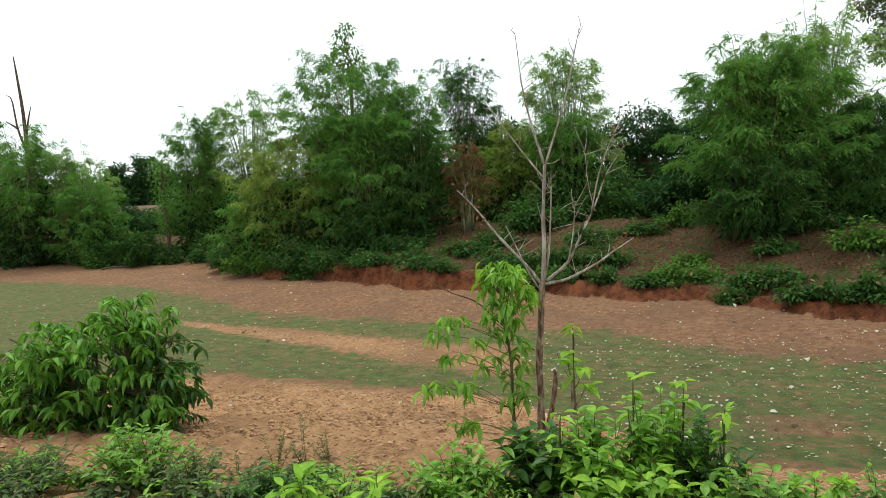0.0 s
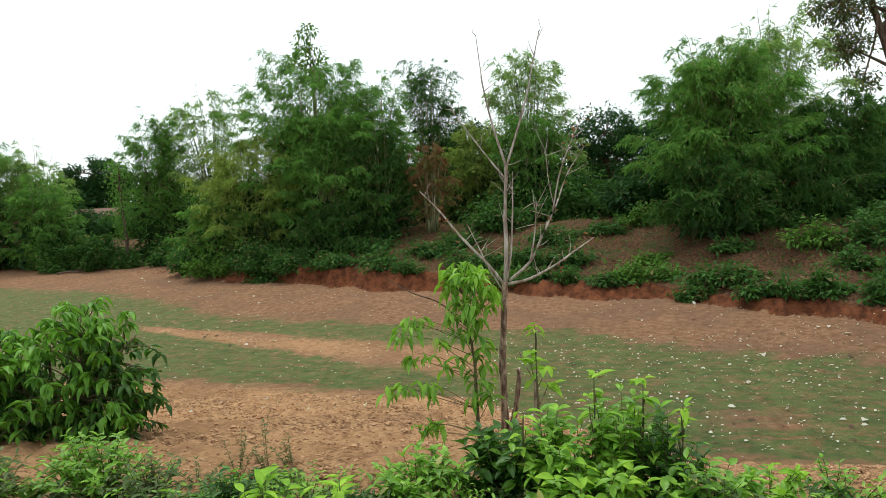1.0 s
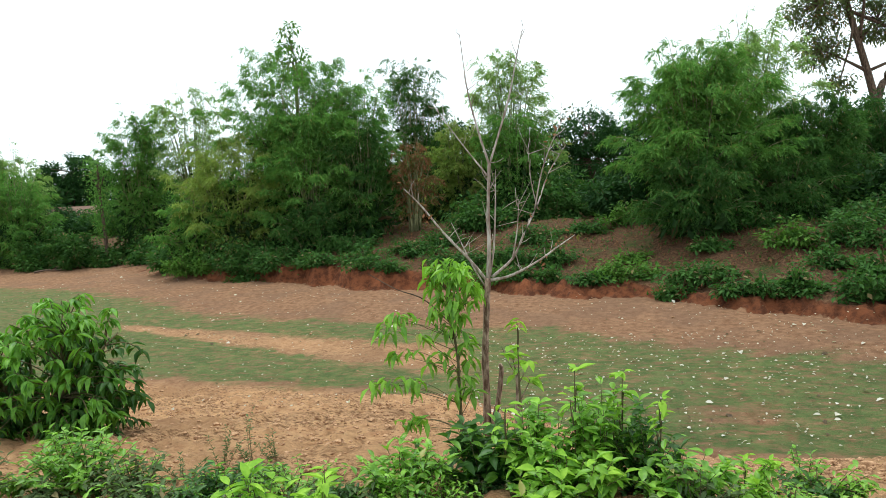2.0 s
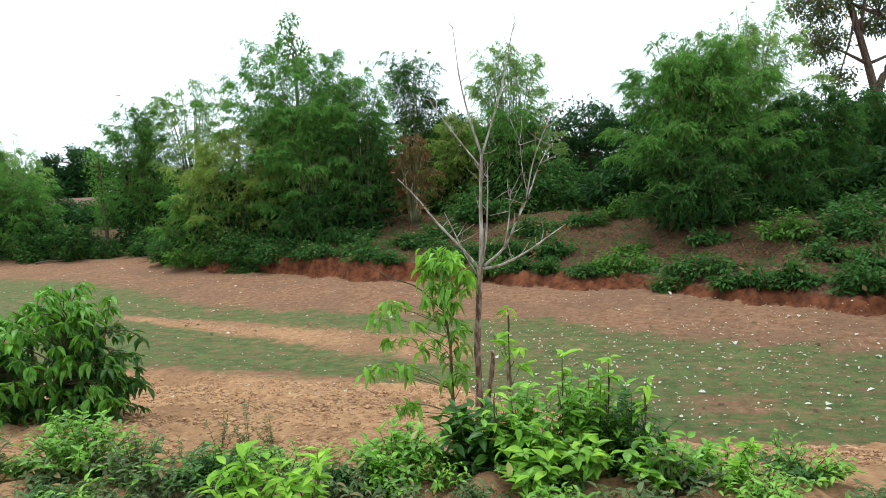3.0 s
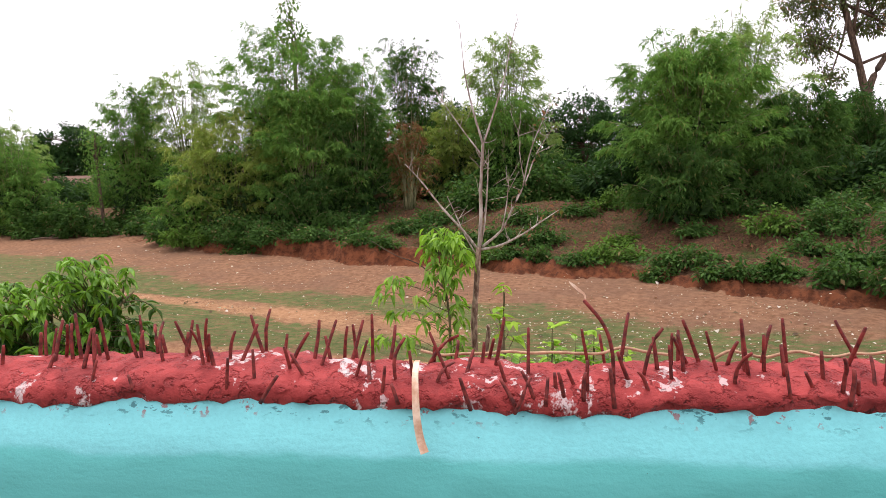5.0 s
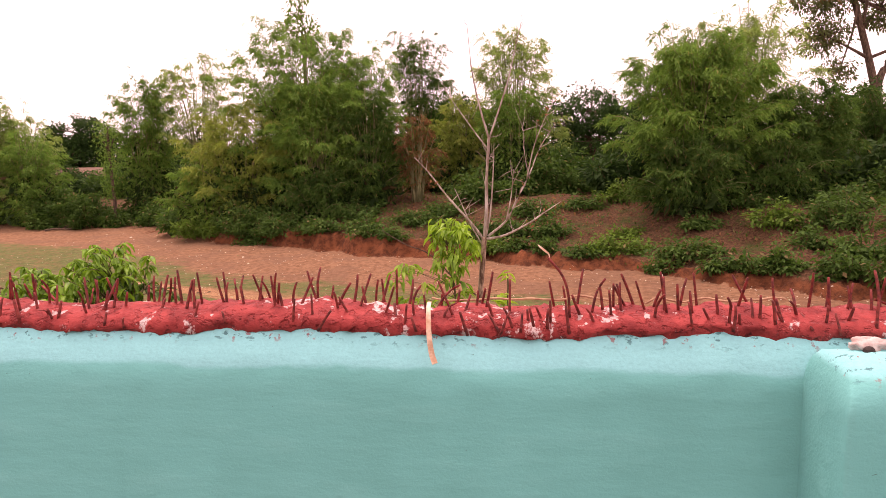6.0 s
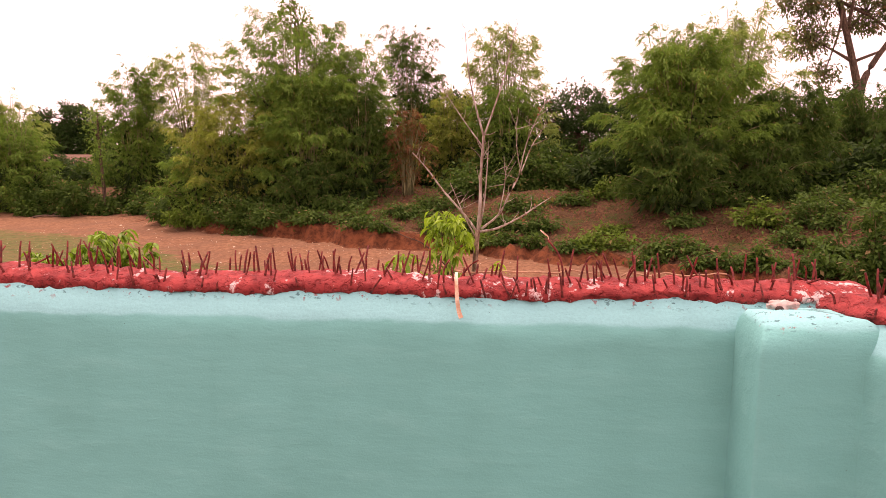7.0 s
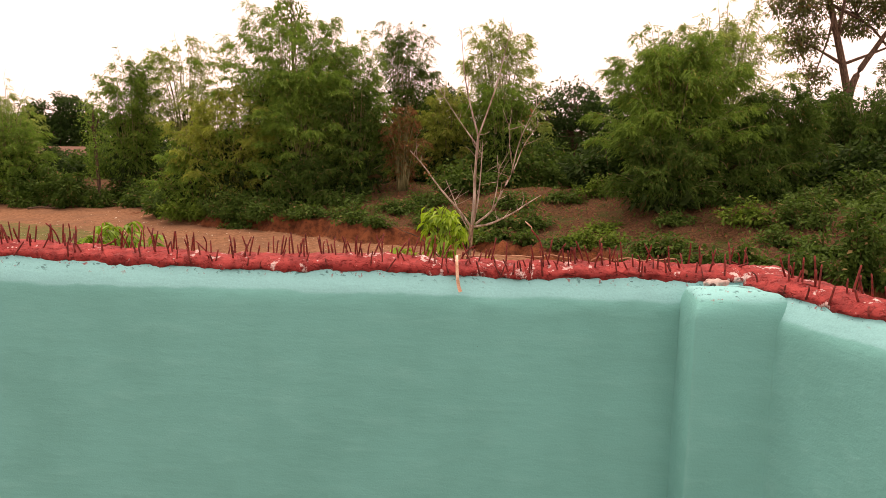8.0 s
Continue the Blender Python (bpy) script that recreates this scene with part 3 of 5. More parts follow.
# ---- plants ----
def bamboo_clump(name, place, height, width, culms, leaves, material, seed, label, start=0.12, size=0.2, squeeze=0.7, peak=1.0, whips=0.16, low=0.08, core=26.0, group="bamboo on the far bank"):
    """A dome of arching culms that carry drooping, feathery side sprays."""
    rng = np.random.default_rng(seed)
    x, y = place
    clump = thing(name, (x, y, ground_height(x, y) - 0.05), label, "bamboo", group)
    stems, at, way = [], [], []
    per = 12
    count = max(6, int(leaves / (culms * per)))
    s = np.linspace(0, 1, 10)
    for k in range(culms):
        a, fall = rng.uniform(0, 2 * math.pi), radians(88) * rng.random() ** 0.95
        out = np.array([math.cos(a), math.sin(a) * squeeze, 0])
        full = rng.uniform(0.88, 1.06)
        whip = rng.random() < whips and fall < 0.9
        reach, h = width * 0.5 * math.sin(fall) * full, height * (low + (1 - low) * max(0.0, math.cos(fall)) ** (peak * 0.62)) * full
        if whip:
            h *= rng.uniform(1.02, 1.12)
        root = out * width * 0.12 * rng.random()
        arch = 0.15 + 0.5 * math.sin(fall)
        path = root + out * (reach * s**1.5)[:, None] + np.array([0, 0, 1.0]) * (h * ((1 + arch) * s - arch * s**3))[:, None]
        path[1:] += rng.normal(0, 0.005 * height, (9, 3)) * s[1:, None]
        stems.append(tube(path, np.linspace(0.034, 0.006, 10), 5))
        m = count // 4 if whip else count
        # sprays sit in tufts at the joints, with gaps between them
        joints = start + (1 - start) * rng.random(9) ** 0.7
        nodes = np.clip(joints[rng.integers(0, 9, m)] + rng.normal(0, 0.018, m), start * 0.6, 1)
        where = np.stack([np.interp(nodes, s, path[:, i]) for i in range(3)], 1)
        az = a + rng.normal(0, 1.15, m)
        d = unit(np.stack([np.cos(az), np.sin(az), rng.uniform(-0.15, 0.75, m)], 1))
        ell = rng.uniform(0.4, 1.15, m) * (1.15 - (0.9 if whip else 0.65) * nodes) * min(1.1, 0.35 + width / 8)
        u = np.linspace(0.12, 1.0, per)[None] + rng.normal(0, 0.03, (m, per))
        p = where[:, None] + d[:, None] * (ell[:, None] * u)[..., None]
        p[..., 2] -= 0.55 * ell[:, None] * u * u
        at.append((p + rng.normal(0, 0.025, p.shape)).reshape(-1, 3))
        ahead = d[:, None] + rng.normal(0, 0.42, p.shape)
        ahead[..., 2] -= 0.35 + 0.6 * u
        way.append(ahead.reshape(-1, 3))
    at, way = np.concatenate(at), np.concatenate(way)
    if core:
        # leaves packed round the culms inside the dome, coloured dark as its shade
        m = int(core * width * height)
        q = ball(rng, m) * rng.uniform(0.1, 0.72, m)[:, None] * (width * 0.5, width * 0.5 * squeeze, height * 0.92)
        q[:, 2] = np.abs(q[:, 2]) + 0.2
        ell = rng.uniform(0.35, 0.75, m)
        part("inner_foliage", build_mesh("inner_foliage", [spread_leaves(BLADE, q, ball(rng, m) - (0, 0, 0.5), ball(rng, m), ell, ell * 0.4)]), M_BAMBOO_SHADE_TONED, clump, "inner leaves, the clump's shade put into their dark colour", "stuff")
    keep = at[:, 2] > 0.12
    at, way = at[keep], way[keep]
    n = len(at)
    ell = rng.uniform(0.6, 1.2, n) * size
    piece = spread_leaves(BLADE, at, way, ball(rng, n) * 0.7 + (0, 0, 1), ell, ell * rng.uniform(0.17, 0.27, n))
    part("culm_growth", build_mesh("culm_growth", stems, True), M_CULM, clump, "slender jointed culms", "stuff")
    part("crown", build_mesh("crown", [piece]), material, clump)
    return clump


def limb(rng, a, b, sag=0.15, n=7):
    a, b = np.asarray(a, float), np.asarray(b, float)
    mid = (a + b) / 2 + rng.normal(0, sag * 0.35, 3) * np.linalg.norm(b - a) + (0, 0, sag * np.linalg.norm(b - a) * 0.5)
    return smooth_path([a, mid, b], n)


def broad_tree(name, place, trunk_path, trunk_radius, lobes, clumps, per_clump, leaf, material, bark, seed, label, group="", clump_radius=0.7):
    """A trunk with limbs to every lobe of its crown, twigs to clumps of leaves."""
    rng = np.random.default_rng(seed)
    x, y = place
    tree = thing(name, (x, y, ground_height(x, y) - 0.1), label, "tree", group)
    trunk = smooth_path(trunk_path, 10)
    wood = [tube(trunk, np.linspace(trunk_radius, trunk_radius * 0.45, 10), 8)]
    limbs, at, way = [], [], []
    for cx, cy, cz, rx, ry, rz in lobes:
        centre, radii = np.array([cx, cy, cz]), np.array([rx, ry, rz])
        start = trunk[rng.integers(5, 10)]
        limbs.append(tube(limb(rng, start, centre), np.linspace(trunk_radius * 0.36, trunk_radius * 0.1, 7), 6))
        share = max(3, int(clumps * (rx * ry * rz) ** 0.67 / sum((a[3] * a[4] * a[5]) ** 0.67 for a in lobes)))
        for d in ball(rng, share):
            c = centre + d * radii * rng.uniform(0.45, 1.0) ** 0.6
            limbs.append(tube(limb(rng, centre, c, 0.1, 4), np.linspace(trunk_radius * 0.12, 0.012, 4), 4))
            r = clump_radius * rng.uniform(0.6, 1.2)
            q = ball(rng, per_clump) * (r * rng.uniform(0.3, 1.0, per_clump) ** 0.5)[:, None] * (1, 1, 0.7)
            at.append(c + q)
            way.append(q / r + rng.normal(0, 0.5, q.shape) - (0, 0, 0.35))
    at, way = np.concatenate(at), np.concatenate(way)
    n = len(at)
    ell = rng.uniform(0.65, 1.2, n) * leaf
    part("trunk", build_mesh("trunk", wood, True), bark, tree)
    part("limb_growth", build_mesh("limb_growth", limbs, True), bark, tree, kind="stuff")
    part("crown", build_mesh("crown", [spread_leaves(BLADE, at, way, ball(rng, n) * 0.7 + (0, 0, 1), ell, ell * rng.uniform(0.32, 0.5, n))]), material, tree)
    return tree


def scrub(name, place, height, width, leaves, leaf, ratio, material, seed, label, depth=0.7, group="scrub on the far bank", lift=0.0, category="shrub"):
    """A low shrub: stems from one root, mounds of leaves round their ends."""
    rng = np.random.default_rng(seed)
    x, y = place
    bush = thing(name, (x, y, ground_height(x, y) - 0.04 + lift), label, category, group)
    stems, at, way = [], [], []
    count = max(7, int(14 * width / max(height, 0.4)))
    for k in range(count):
        a, r = rng.uniform(0, 2 * math.pi), rng.random() ** 0.6
        tip = np.array([math.cos(a) * r * width * 0.6, math.sin(a) * r * width * 0.46 * depth, height * (1 - 0.7 * r**1.5) * rng.uniform(0.4, 1.1)])
        root = tip * (0.45, 0.45, 0)
        path = limb(rng, root, tip, 0.12, 6)
        stems.append(tube(path, np.linspace(0.012, 0.004, 6) * (0.6 + height * 0.5), 4))
        m = leaves // count
        u = rng.uniform(0.2, 1.05, m)
        c = np.stack([np.interp(u, np.linspace(0, 1, 6), path[:, i]) for i in range(3)], 1)
        q = ball(rng, m) * rng.uniform(0.3, 1, m)[:, None] ** 0.5 * np.array([width, width * depth, height * 0.8]) * rng.uniform(0.08, 0.22)
        at.append(c + q)
        way.append(unit(q) + rng.normal(0, 0.45, q.shape) - (0, 0, 0.25))
    at, way = np.concatenate(at), np.concatenate(way)
    keep = at[:, 2] > 0.02
    at, way = at[keep], way[keep]
    n = len(at)
    ell = rng.uniform(0.6, 1.2, n) * leaf
    part("stem_growth", build_mesh("stem_growth", stems, True), M_TWIG, bush, kind="stuff")
    part("foliage", build_mesh("foliage", [spread_leaves(BLADE, at, way, ball(rng, n) * 0.6 + (0, 0, 1), ell, ell * ratio * rng.uniform(0.8, 1.2, n))]), material, bush)
    return bush


LEAF_MESHES = {}


def single_leaf(shape_name, shape, material):
    key = (shape_name, material.name)
    if key not in LEAF_MESHES:
        me = build_mesh("leaf", [shape], True)
        me.materials.append(material)
        LEAF_MESHES[key] = me
    return LEAF_MESHES[key]


def hang_leaves(parent, shape_name, shape, material, mass_material, at, way, up, length, width, singles=200):
    """The first leaves as parts of their own, what is left over as joined foliage."""
    at, way, up = np.asarray(at, float), np.asarray(way, float), np.asarray(up, float)
    d, s, n = leaf_frames(way, up)
    for k in range(min(singles, len(at))):
        ob = part("leaf", single_leaf(shape_name, shape, material), None, parent)
        m = Matrix.Identity(4)
        for col, v in enumerate((d[k] * length[k], s[k] * width[k], n[k] * length[k], at[k])):
            for row in range(3):
                m[row][col] = float(v[row])
        ob.matrix_basis = m
    if len(at) > singles:
        part("foliage", build_mesh("foliage", [spread_leaves(shape, at[singles:], way[singles:], up[singles:], length[singles:], width[singles:])], True), mass_material, parent, kind="stuff")


def leafy_shrub(name, place, height, width, shoots, per_shoot, leaf, ratio, shape_name, shape, material, mass, seed, label, droop=0.35, singles=170, depth=0.8, group="shrubs outside the wall", up_share=0.55, category="shrub", spread=0.5, bare=0.25, stem=0.006):
    """A near shrub: shoots that carry alternate leaves one by one."""
    rng = np.random.default_rng(seed)
    x, y = place
    bush = thing(name, (x, y, ground_height(x, y) - 0.03), label, category, group)
    stems, at, way, up = [], [], [], []
    for k in range(shoots):
        a, r = rng.uniform(0, 2 * math.pi), rng.random() ** spread
        tip = np.array([math.cos(a) * r * width * 0.5, math.sin(a) * r * width * 0.5 * depth, height * (1 - 0.5 * r**2.2) * rng.uniform(0.6, 1.0)])
        root = tip * (0.2, 0.2, 0)
        path = limb(rng, root, tip, 0.1, 9)
        stems.append(tube(path, np.linspace(stem, stem * 0.3, 9), 5))
        u = np.linspace(bare, 1.0, per_shoot) + rng.normal(0, 0.02, per_shoot)
        p = np.stack([np.interp(u, np.linspace(0, 1, 9), path[:, i]) for i in range(3)], 1)
        az = np.arange(per_shoot) * 2.4 + rng.uniform(0, 6.3)
        d = np.stack([np.cos(az), np.sin(az), up_share - droop * 2 + rng.normal(0, 0.25, per_shoot) + 0.5 * (u > 0.93)], 1)
        at.append(p), way.append(d)
        up.append(np.stack([rng.normal(0, 0.25, per_shoot), rng.normal(0, 0.25, per_shoot), np.ones(per_shoot)], 1))
    at, way, up = np.concatenate(at), np.concatenate(way), np.concatenate(up)
    order = rng.permutation(len(at))
    at, way, up = at[order], way[order], up[order]
    ell = leaf * rng.uniform(0.55, 1.15, len(at))
    part("stem_growth", build_mesh("stem_growth", stems, True), M_TWIG, bush, kind="stuff")
    hang_leaves(bush, shape_name, shape, material, mass, at, way, up, ell, ell * ratio * rng.uniform(0.85, 1.15, len(at)), singles)
    return bush


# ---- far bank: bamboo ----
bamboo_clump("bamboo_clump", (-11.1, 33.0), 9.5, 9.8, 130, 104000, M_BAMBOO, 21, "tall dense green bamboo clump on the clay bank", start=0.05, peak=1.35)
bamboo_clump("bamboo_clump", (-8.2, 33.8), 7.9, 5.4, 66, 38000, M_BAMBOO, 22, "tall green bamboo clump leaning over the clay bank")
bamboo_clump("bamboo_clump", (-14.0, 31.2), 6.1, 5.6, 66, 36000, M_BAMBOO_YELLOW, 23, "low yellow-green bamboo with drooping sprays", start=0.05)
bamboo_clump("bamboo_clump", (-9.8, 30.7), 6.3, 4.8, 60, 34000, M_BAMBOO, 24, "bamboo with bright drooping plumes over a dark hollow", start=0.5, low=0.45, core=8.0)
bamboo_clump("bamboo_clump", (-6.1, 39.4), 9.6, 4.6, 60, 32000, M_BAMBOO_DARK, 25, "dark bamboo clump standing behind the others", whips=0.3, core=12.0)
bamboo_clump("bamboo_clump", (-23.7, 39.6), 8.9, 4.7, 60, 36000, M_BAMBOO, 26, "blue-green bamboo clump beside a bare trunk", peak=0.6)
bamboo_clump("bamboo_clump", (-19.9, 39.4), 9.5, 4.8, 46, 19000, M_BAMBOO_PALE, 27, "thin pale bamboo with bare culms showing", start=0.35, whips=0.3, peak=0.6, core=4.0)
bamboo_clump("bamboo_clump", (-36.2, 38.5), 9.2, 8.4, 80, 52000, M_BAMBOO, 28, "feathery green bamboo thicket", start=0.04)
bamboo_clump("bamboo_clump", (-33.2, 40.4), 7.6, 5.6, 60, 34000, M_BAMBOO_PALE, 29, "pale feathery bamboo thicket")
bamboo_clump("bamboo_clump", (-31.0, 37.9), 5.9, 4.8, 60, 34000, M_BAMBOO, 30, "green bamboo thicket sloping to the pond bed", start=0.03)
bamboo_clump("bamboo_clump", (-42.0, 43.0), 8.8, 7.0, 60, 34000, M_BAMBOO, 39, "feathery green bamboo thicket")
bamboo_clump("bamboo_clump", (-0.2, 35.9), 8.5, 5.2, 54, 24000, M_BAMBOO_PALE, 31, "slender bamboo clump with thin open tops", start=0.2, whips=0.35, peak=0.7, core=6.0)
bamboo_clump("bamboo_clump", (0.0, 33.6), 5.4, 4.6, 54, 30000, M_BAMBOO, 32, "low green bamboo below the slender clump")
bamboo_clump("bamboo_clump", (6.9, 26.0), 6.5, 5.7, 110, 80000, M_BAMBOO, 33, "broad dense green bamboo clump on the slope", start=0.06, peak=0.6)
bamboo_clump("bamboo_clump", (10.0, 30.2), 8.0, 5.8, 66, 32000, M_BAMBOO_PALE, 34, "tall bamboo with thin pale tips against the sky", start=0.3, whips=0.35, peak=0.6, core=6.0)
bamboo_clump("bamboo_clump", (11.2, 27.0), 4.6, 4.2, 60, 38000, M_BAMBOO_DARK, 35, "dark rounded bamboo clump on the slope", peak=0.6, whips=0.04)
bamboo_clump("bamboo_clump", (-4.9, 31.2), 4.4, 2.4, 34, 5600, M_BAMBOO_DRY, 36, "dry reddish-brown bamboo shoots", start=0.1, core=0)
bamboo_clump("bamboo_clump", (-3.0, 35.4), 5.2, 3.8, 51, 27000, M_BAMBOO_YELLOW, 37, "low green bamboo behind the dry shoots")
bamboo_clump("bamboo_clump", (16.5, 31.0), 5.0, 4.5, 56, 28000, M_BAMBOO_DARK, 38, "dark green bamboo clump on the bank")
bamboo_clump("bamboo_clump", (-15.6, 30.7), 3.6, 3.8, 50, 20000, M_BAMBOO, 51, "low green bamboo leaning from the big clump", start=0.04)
# low clumps whose dark leaf colour carries the shade under the bamboo
bamboo_clump("bamboo_clump", (-7.3, 31.0), 5.5, 3.8, 54, 28000, M_BAMBOO_DARK, 53, "dark bamboo, deep shade put into its leaf colour", start=0.02)
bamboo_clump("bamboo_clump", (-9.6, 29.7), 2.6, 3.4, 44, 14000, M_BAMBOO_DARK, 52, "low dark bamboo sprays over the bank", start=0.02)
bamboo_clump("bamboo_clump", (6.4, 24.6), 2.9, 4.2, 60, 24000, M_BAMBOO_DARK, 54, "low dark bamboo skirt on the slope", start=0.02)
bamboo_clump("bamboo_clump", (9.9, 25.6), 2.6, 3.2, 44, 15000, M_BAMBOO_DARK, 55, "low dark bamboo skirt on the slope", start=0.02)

# ---- far bank: trees ----
DOME = [(0, 0, 5.0, 2.6, 2.4, 1.6), (-1.7, 0, 4.2, 1.8, 1.8, 1.5), (1.8, 0.3, 4.4, 1.9, 1.8, 1.5), (0.4, -0.8, 3.0, 2.6, 2.0, 1.4)]
broad_tree("mango_tree", (5.0, 47.0), [(0, 0, 0), (0.1, 0, 1.2), (0, 0.1, 2.8)], 0.28, DOME, 130, 80, 0.3, M_BROAD_DARK, M_BARK, 41, "dark round-crowned tree behind the bamboo", "dark trees behind")
broad_tree("mango_tree", (-4.6, 49.0), [(0, 0, 0), (-0.1, 0, 1.2), (0.1, 0.1, 2.8)], 0.28, DOME, 120, 80, 0.3, M_BROAD_DARK, M_BARK, 42, "dark round-crowned tree behind the bamboo", "dark trees behind")
broad_tree("mango_tree", (10.8, 50.0), [(0, 0, 0), (0.1, 0, 1.2), (0, 0.1, 2.8)], 0.28, DOME, 110, 80, 0.32, M_BROAD_DARK, M_BARK, 43, "dark round-crowned tree behind the bamboo", "dark trees behind")
broad_tree("mango_tree", (-49.5, 69.5), [(0, 0, 0), (0.1, 0, 1.2), (0, 0.1, 3.2)], 0.3, [(a * 1.35, b, c * 1.25, d * 1.3, e * 1.2, f * 1.25) for a, b, c, d, e, f in DOME], 130, 80, 0.42, M_BROAD_DARK, M_BARK, 44, "dark tree beside a white hut", "dark trees behind")
broad_tree("mango_tree", (19.0, 36.5), [(0, 0, 0), (0.1, 0, 1.2), (0, 0.1, 2.6)], 0.25, [(a, b, c * 0.78, d, e, f) for a, b, c, d, e, f in DOME], 110, 80, 0.3, M_BROAD_DARK, M_BARK, 45, "dark tree at the end of the bamboo", "dark trees behind")
broad_tree("leafy_tree", (-12.2, 36.8), [(0, 0, 0), (0.1, 0, 4), (0.0, 0, 9.5)], 0.14, [(0, 0, 10.4, 0.7, 0.7, 1.3), (-0.5, 0, 9.4, 0.8, 0.8, 0.9), (0.6, 0, 9.2, 0.7, 0.7, 0.9)], 34, 26, 0.3, M_BROAD, M_BARK, 46, "slim tree whose leafy top rises over the bamboo", clump_radius=0.42)
open_tree = broad_tree("open_tree", (25.1, 47.2), [(0, 0, 0), (-0.7, 0, 2.7), (-1.5, 0, 6.1), (-2.2, 0, 8.7), (-3.3, 0, 12.4), (-3.8, 0, 15.0)], 0.34,
                       [(-5.0, 0, 9.7, 1.5, 1.6, 1.3), (-4.0, -0.4, 7.2, 0.9, 0.9, 0.8), (-5.0, 0, 12.6, 2.0, 1.8, 1.6), (-2.6, 0, 14.6, 2.4, 1.8, 1.5), (-1.2, 0.5, 11.4, 1.5, 1.5, 1.5), (1.0, 0, 12.8, 2.2, 1.8, 1.8), (2.6, 0, 10.0, 1.6, 1.4, 1.4), (1.8, 0, 7.8, 1.2, 1.1, 0.9)],
                       330, 42, 0.32, M_SPARSE, M_BARK, 47, "tall open-crowned tree with a forked, leaning brown trunk", clump_radius=0.7)
part("fork", build_mesh("fork", [tube(smooth_path([(-1.45, 0, 5.7), (-1.2, 0, 6.9), (-0.7, 0, 8.0), (0.6, 0, 10.2), (1.5, 0, 13.0)], 12), np.linspace(0.28, 0.1, 12), 7)], True), M_BARK, open_tree)


def dead_snag():
    """A bare dead tree above the thicket."""
    rng = np.random.default_rng(5)
    x, y = -42.0, 45.5
    snag = thing("dead_tree", (x, y, ground_height(x, y) - 0.1), "bare dead tree with three dark prongs", "tree")
    part("trunk", build_mesh("trunk", [tube(smooth_path([(0, 0, 0), (0.1, 0, 5), (0.15, 0, 10), (-0.05, 0, 13.2), (-0.2, 0, 14.9)], 14), np.linspace(0.22, 0.04, 14), 7)], True), M_BARK, snag)
    for path in ([(0.1, 0, 7.5), (-0.5, 0, 9.4), (-0.75, 0, 11.6), (-1.2, 0, 12.0)], [(0.12, 0, 8.4), (0.55, 0, 10.0), (0.9, 0, 11.0)], [(-0.5, 0, 9.4), (-1.0, 0, 9.7), (-1.5, 0, 10.0)]):
        part("branch", build_mesh("branch", [tube(smooth_path(path, 9), np.linspace(0.1, 0.025, 9), 6)], True), M_BARK, snag)


dead_snag()


def creeper_post():
    """A broken trunk overgrown by thin creepers."""
    rng = np.random.default_rng(6)
    x, y = -25.0, 37.6
    post = thing("broken_trunk", (x, y, ground_height(x, y) - 0.1), "broken brown trunk with wispy creepers on it", "tree trunk")
    part("trunk", build_mesh("trunk", [tube(smooth_path([(0, 0, 0), (0.02, 0, 1.6), (-0.05, 0, 3.4), (-0.1, 0, 5.8)], 12), np.linspace(0.12, 0.06, 12) * (1 + 0.1 * rng.normal(size=12)), 8)], True), M_BARK, post)
    for k in range(5):
        a = rng.uniform(0, 6.28)
        part("branch", build_mesh("branch", [tube(smooth_path([(-0.05, 0, 3.8 + 0.4 * k), (math.cos(a) * 0.6 - 0.3, 0.2 * math.sin(a), 4.8 + 0.35 * k), (math.cos(a) * 1.0 - 0.5, 0.3 * math.sin(a), 5.0 + 0.3 * k)], 8), np.linspace(0.05, 0.012, 8), 5)], True), M_BARK, post)
    n = 1900
    z = rng.uniform(1.8, 6.6, n)
    at = np.stack([rng.normal(-0.15, 0.26 + 0.06 * np.maximum(z - 3, 0), n), rng.normal(0, 0.3, n), z], 1)
    ell = rng.uniform(0.1, 0.24, n)
    part("creeper_leaves", build_mesh("creeper_leaves", [spread_leaves(BLADE, at, ball(rng, n) - (0, 0, 0.5), ball(rng, n), ell, ell * 0.3)]), M_BAMBOO, post, "wispy green creeper leaves")


creeper_post()


def hut():
    """A small whitewashed hut, seen through a gap in the trees."""
    x, y = -46.0, 64.5
    house = thing("hut", (x, y, ground_height(x, y) - 0.1), "small whitewashed hut behind the trees", "hut", turn=35)
    for name, size, at, mat in (("wall", (4.0, 0.2, 1.7), (0, -1.6, 0.85), M_WHITEWASH), ("wall", (4.0, 0.2, 1.7), (0, 1.6, 0.85), M_WHITEWASH), ("wall", (0.2, 3.0, 1.7), (-1.9, 0, 0.85), M_WHITEWASH), ("wall", (0.2, 3.0, 1.7), (1.9, 0, 0.85), M_WHITEWASH)):
        part(name, rounded_box(size, at, 0.02, 1), mat, house)
    for turn, side in ((22, -1), (-22, 1)):
        roof = part("roof", rounded_box((4.6, 2.4, 0.12), (0, 0, 0), 0.03, 1), M_THATCH, house)
        roof.matrix_basis = pose(0, side * 1.05, 2.0, turn, 0, 0)


hut()


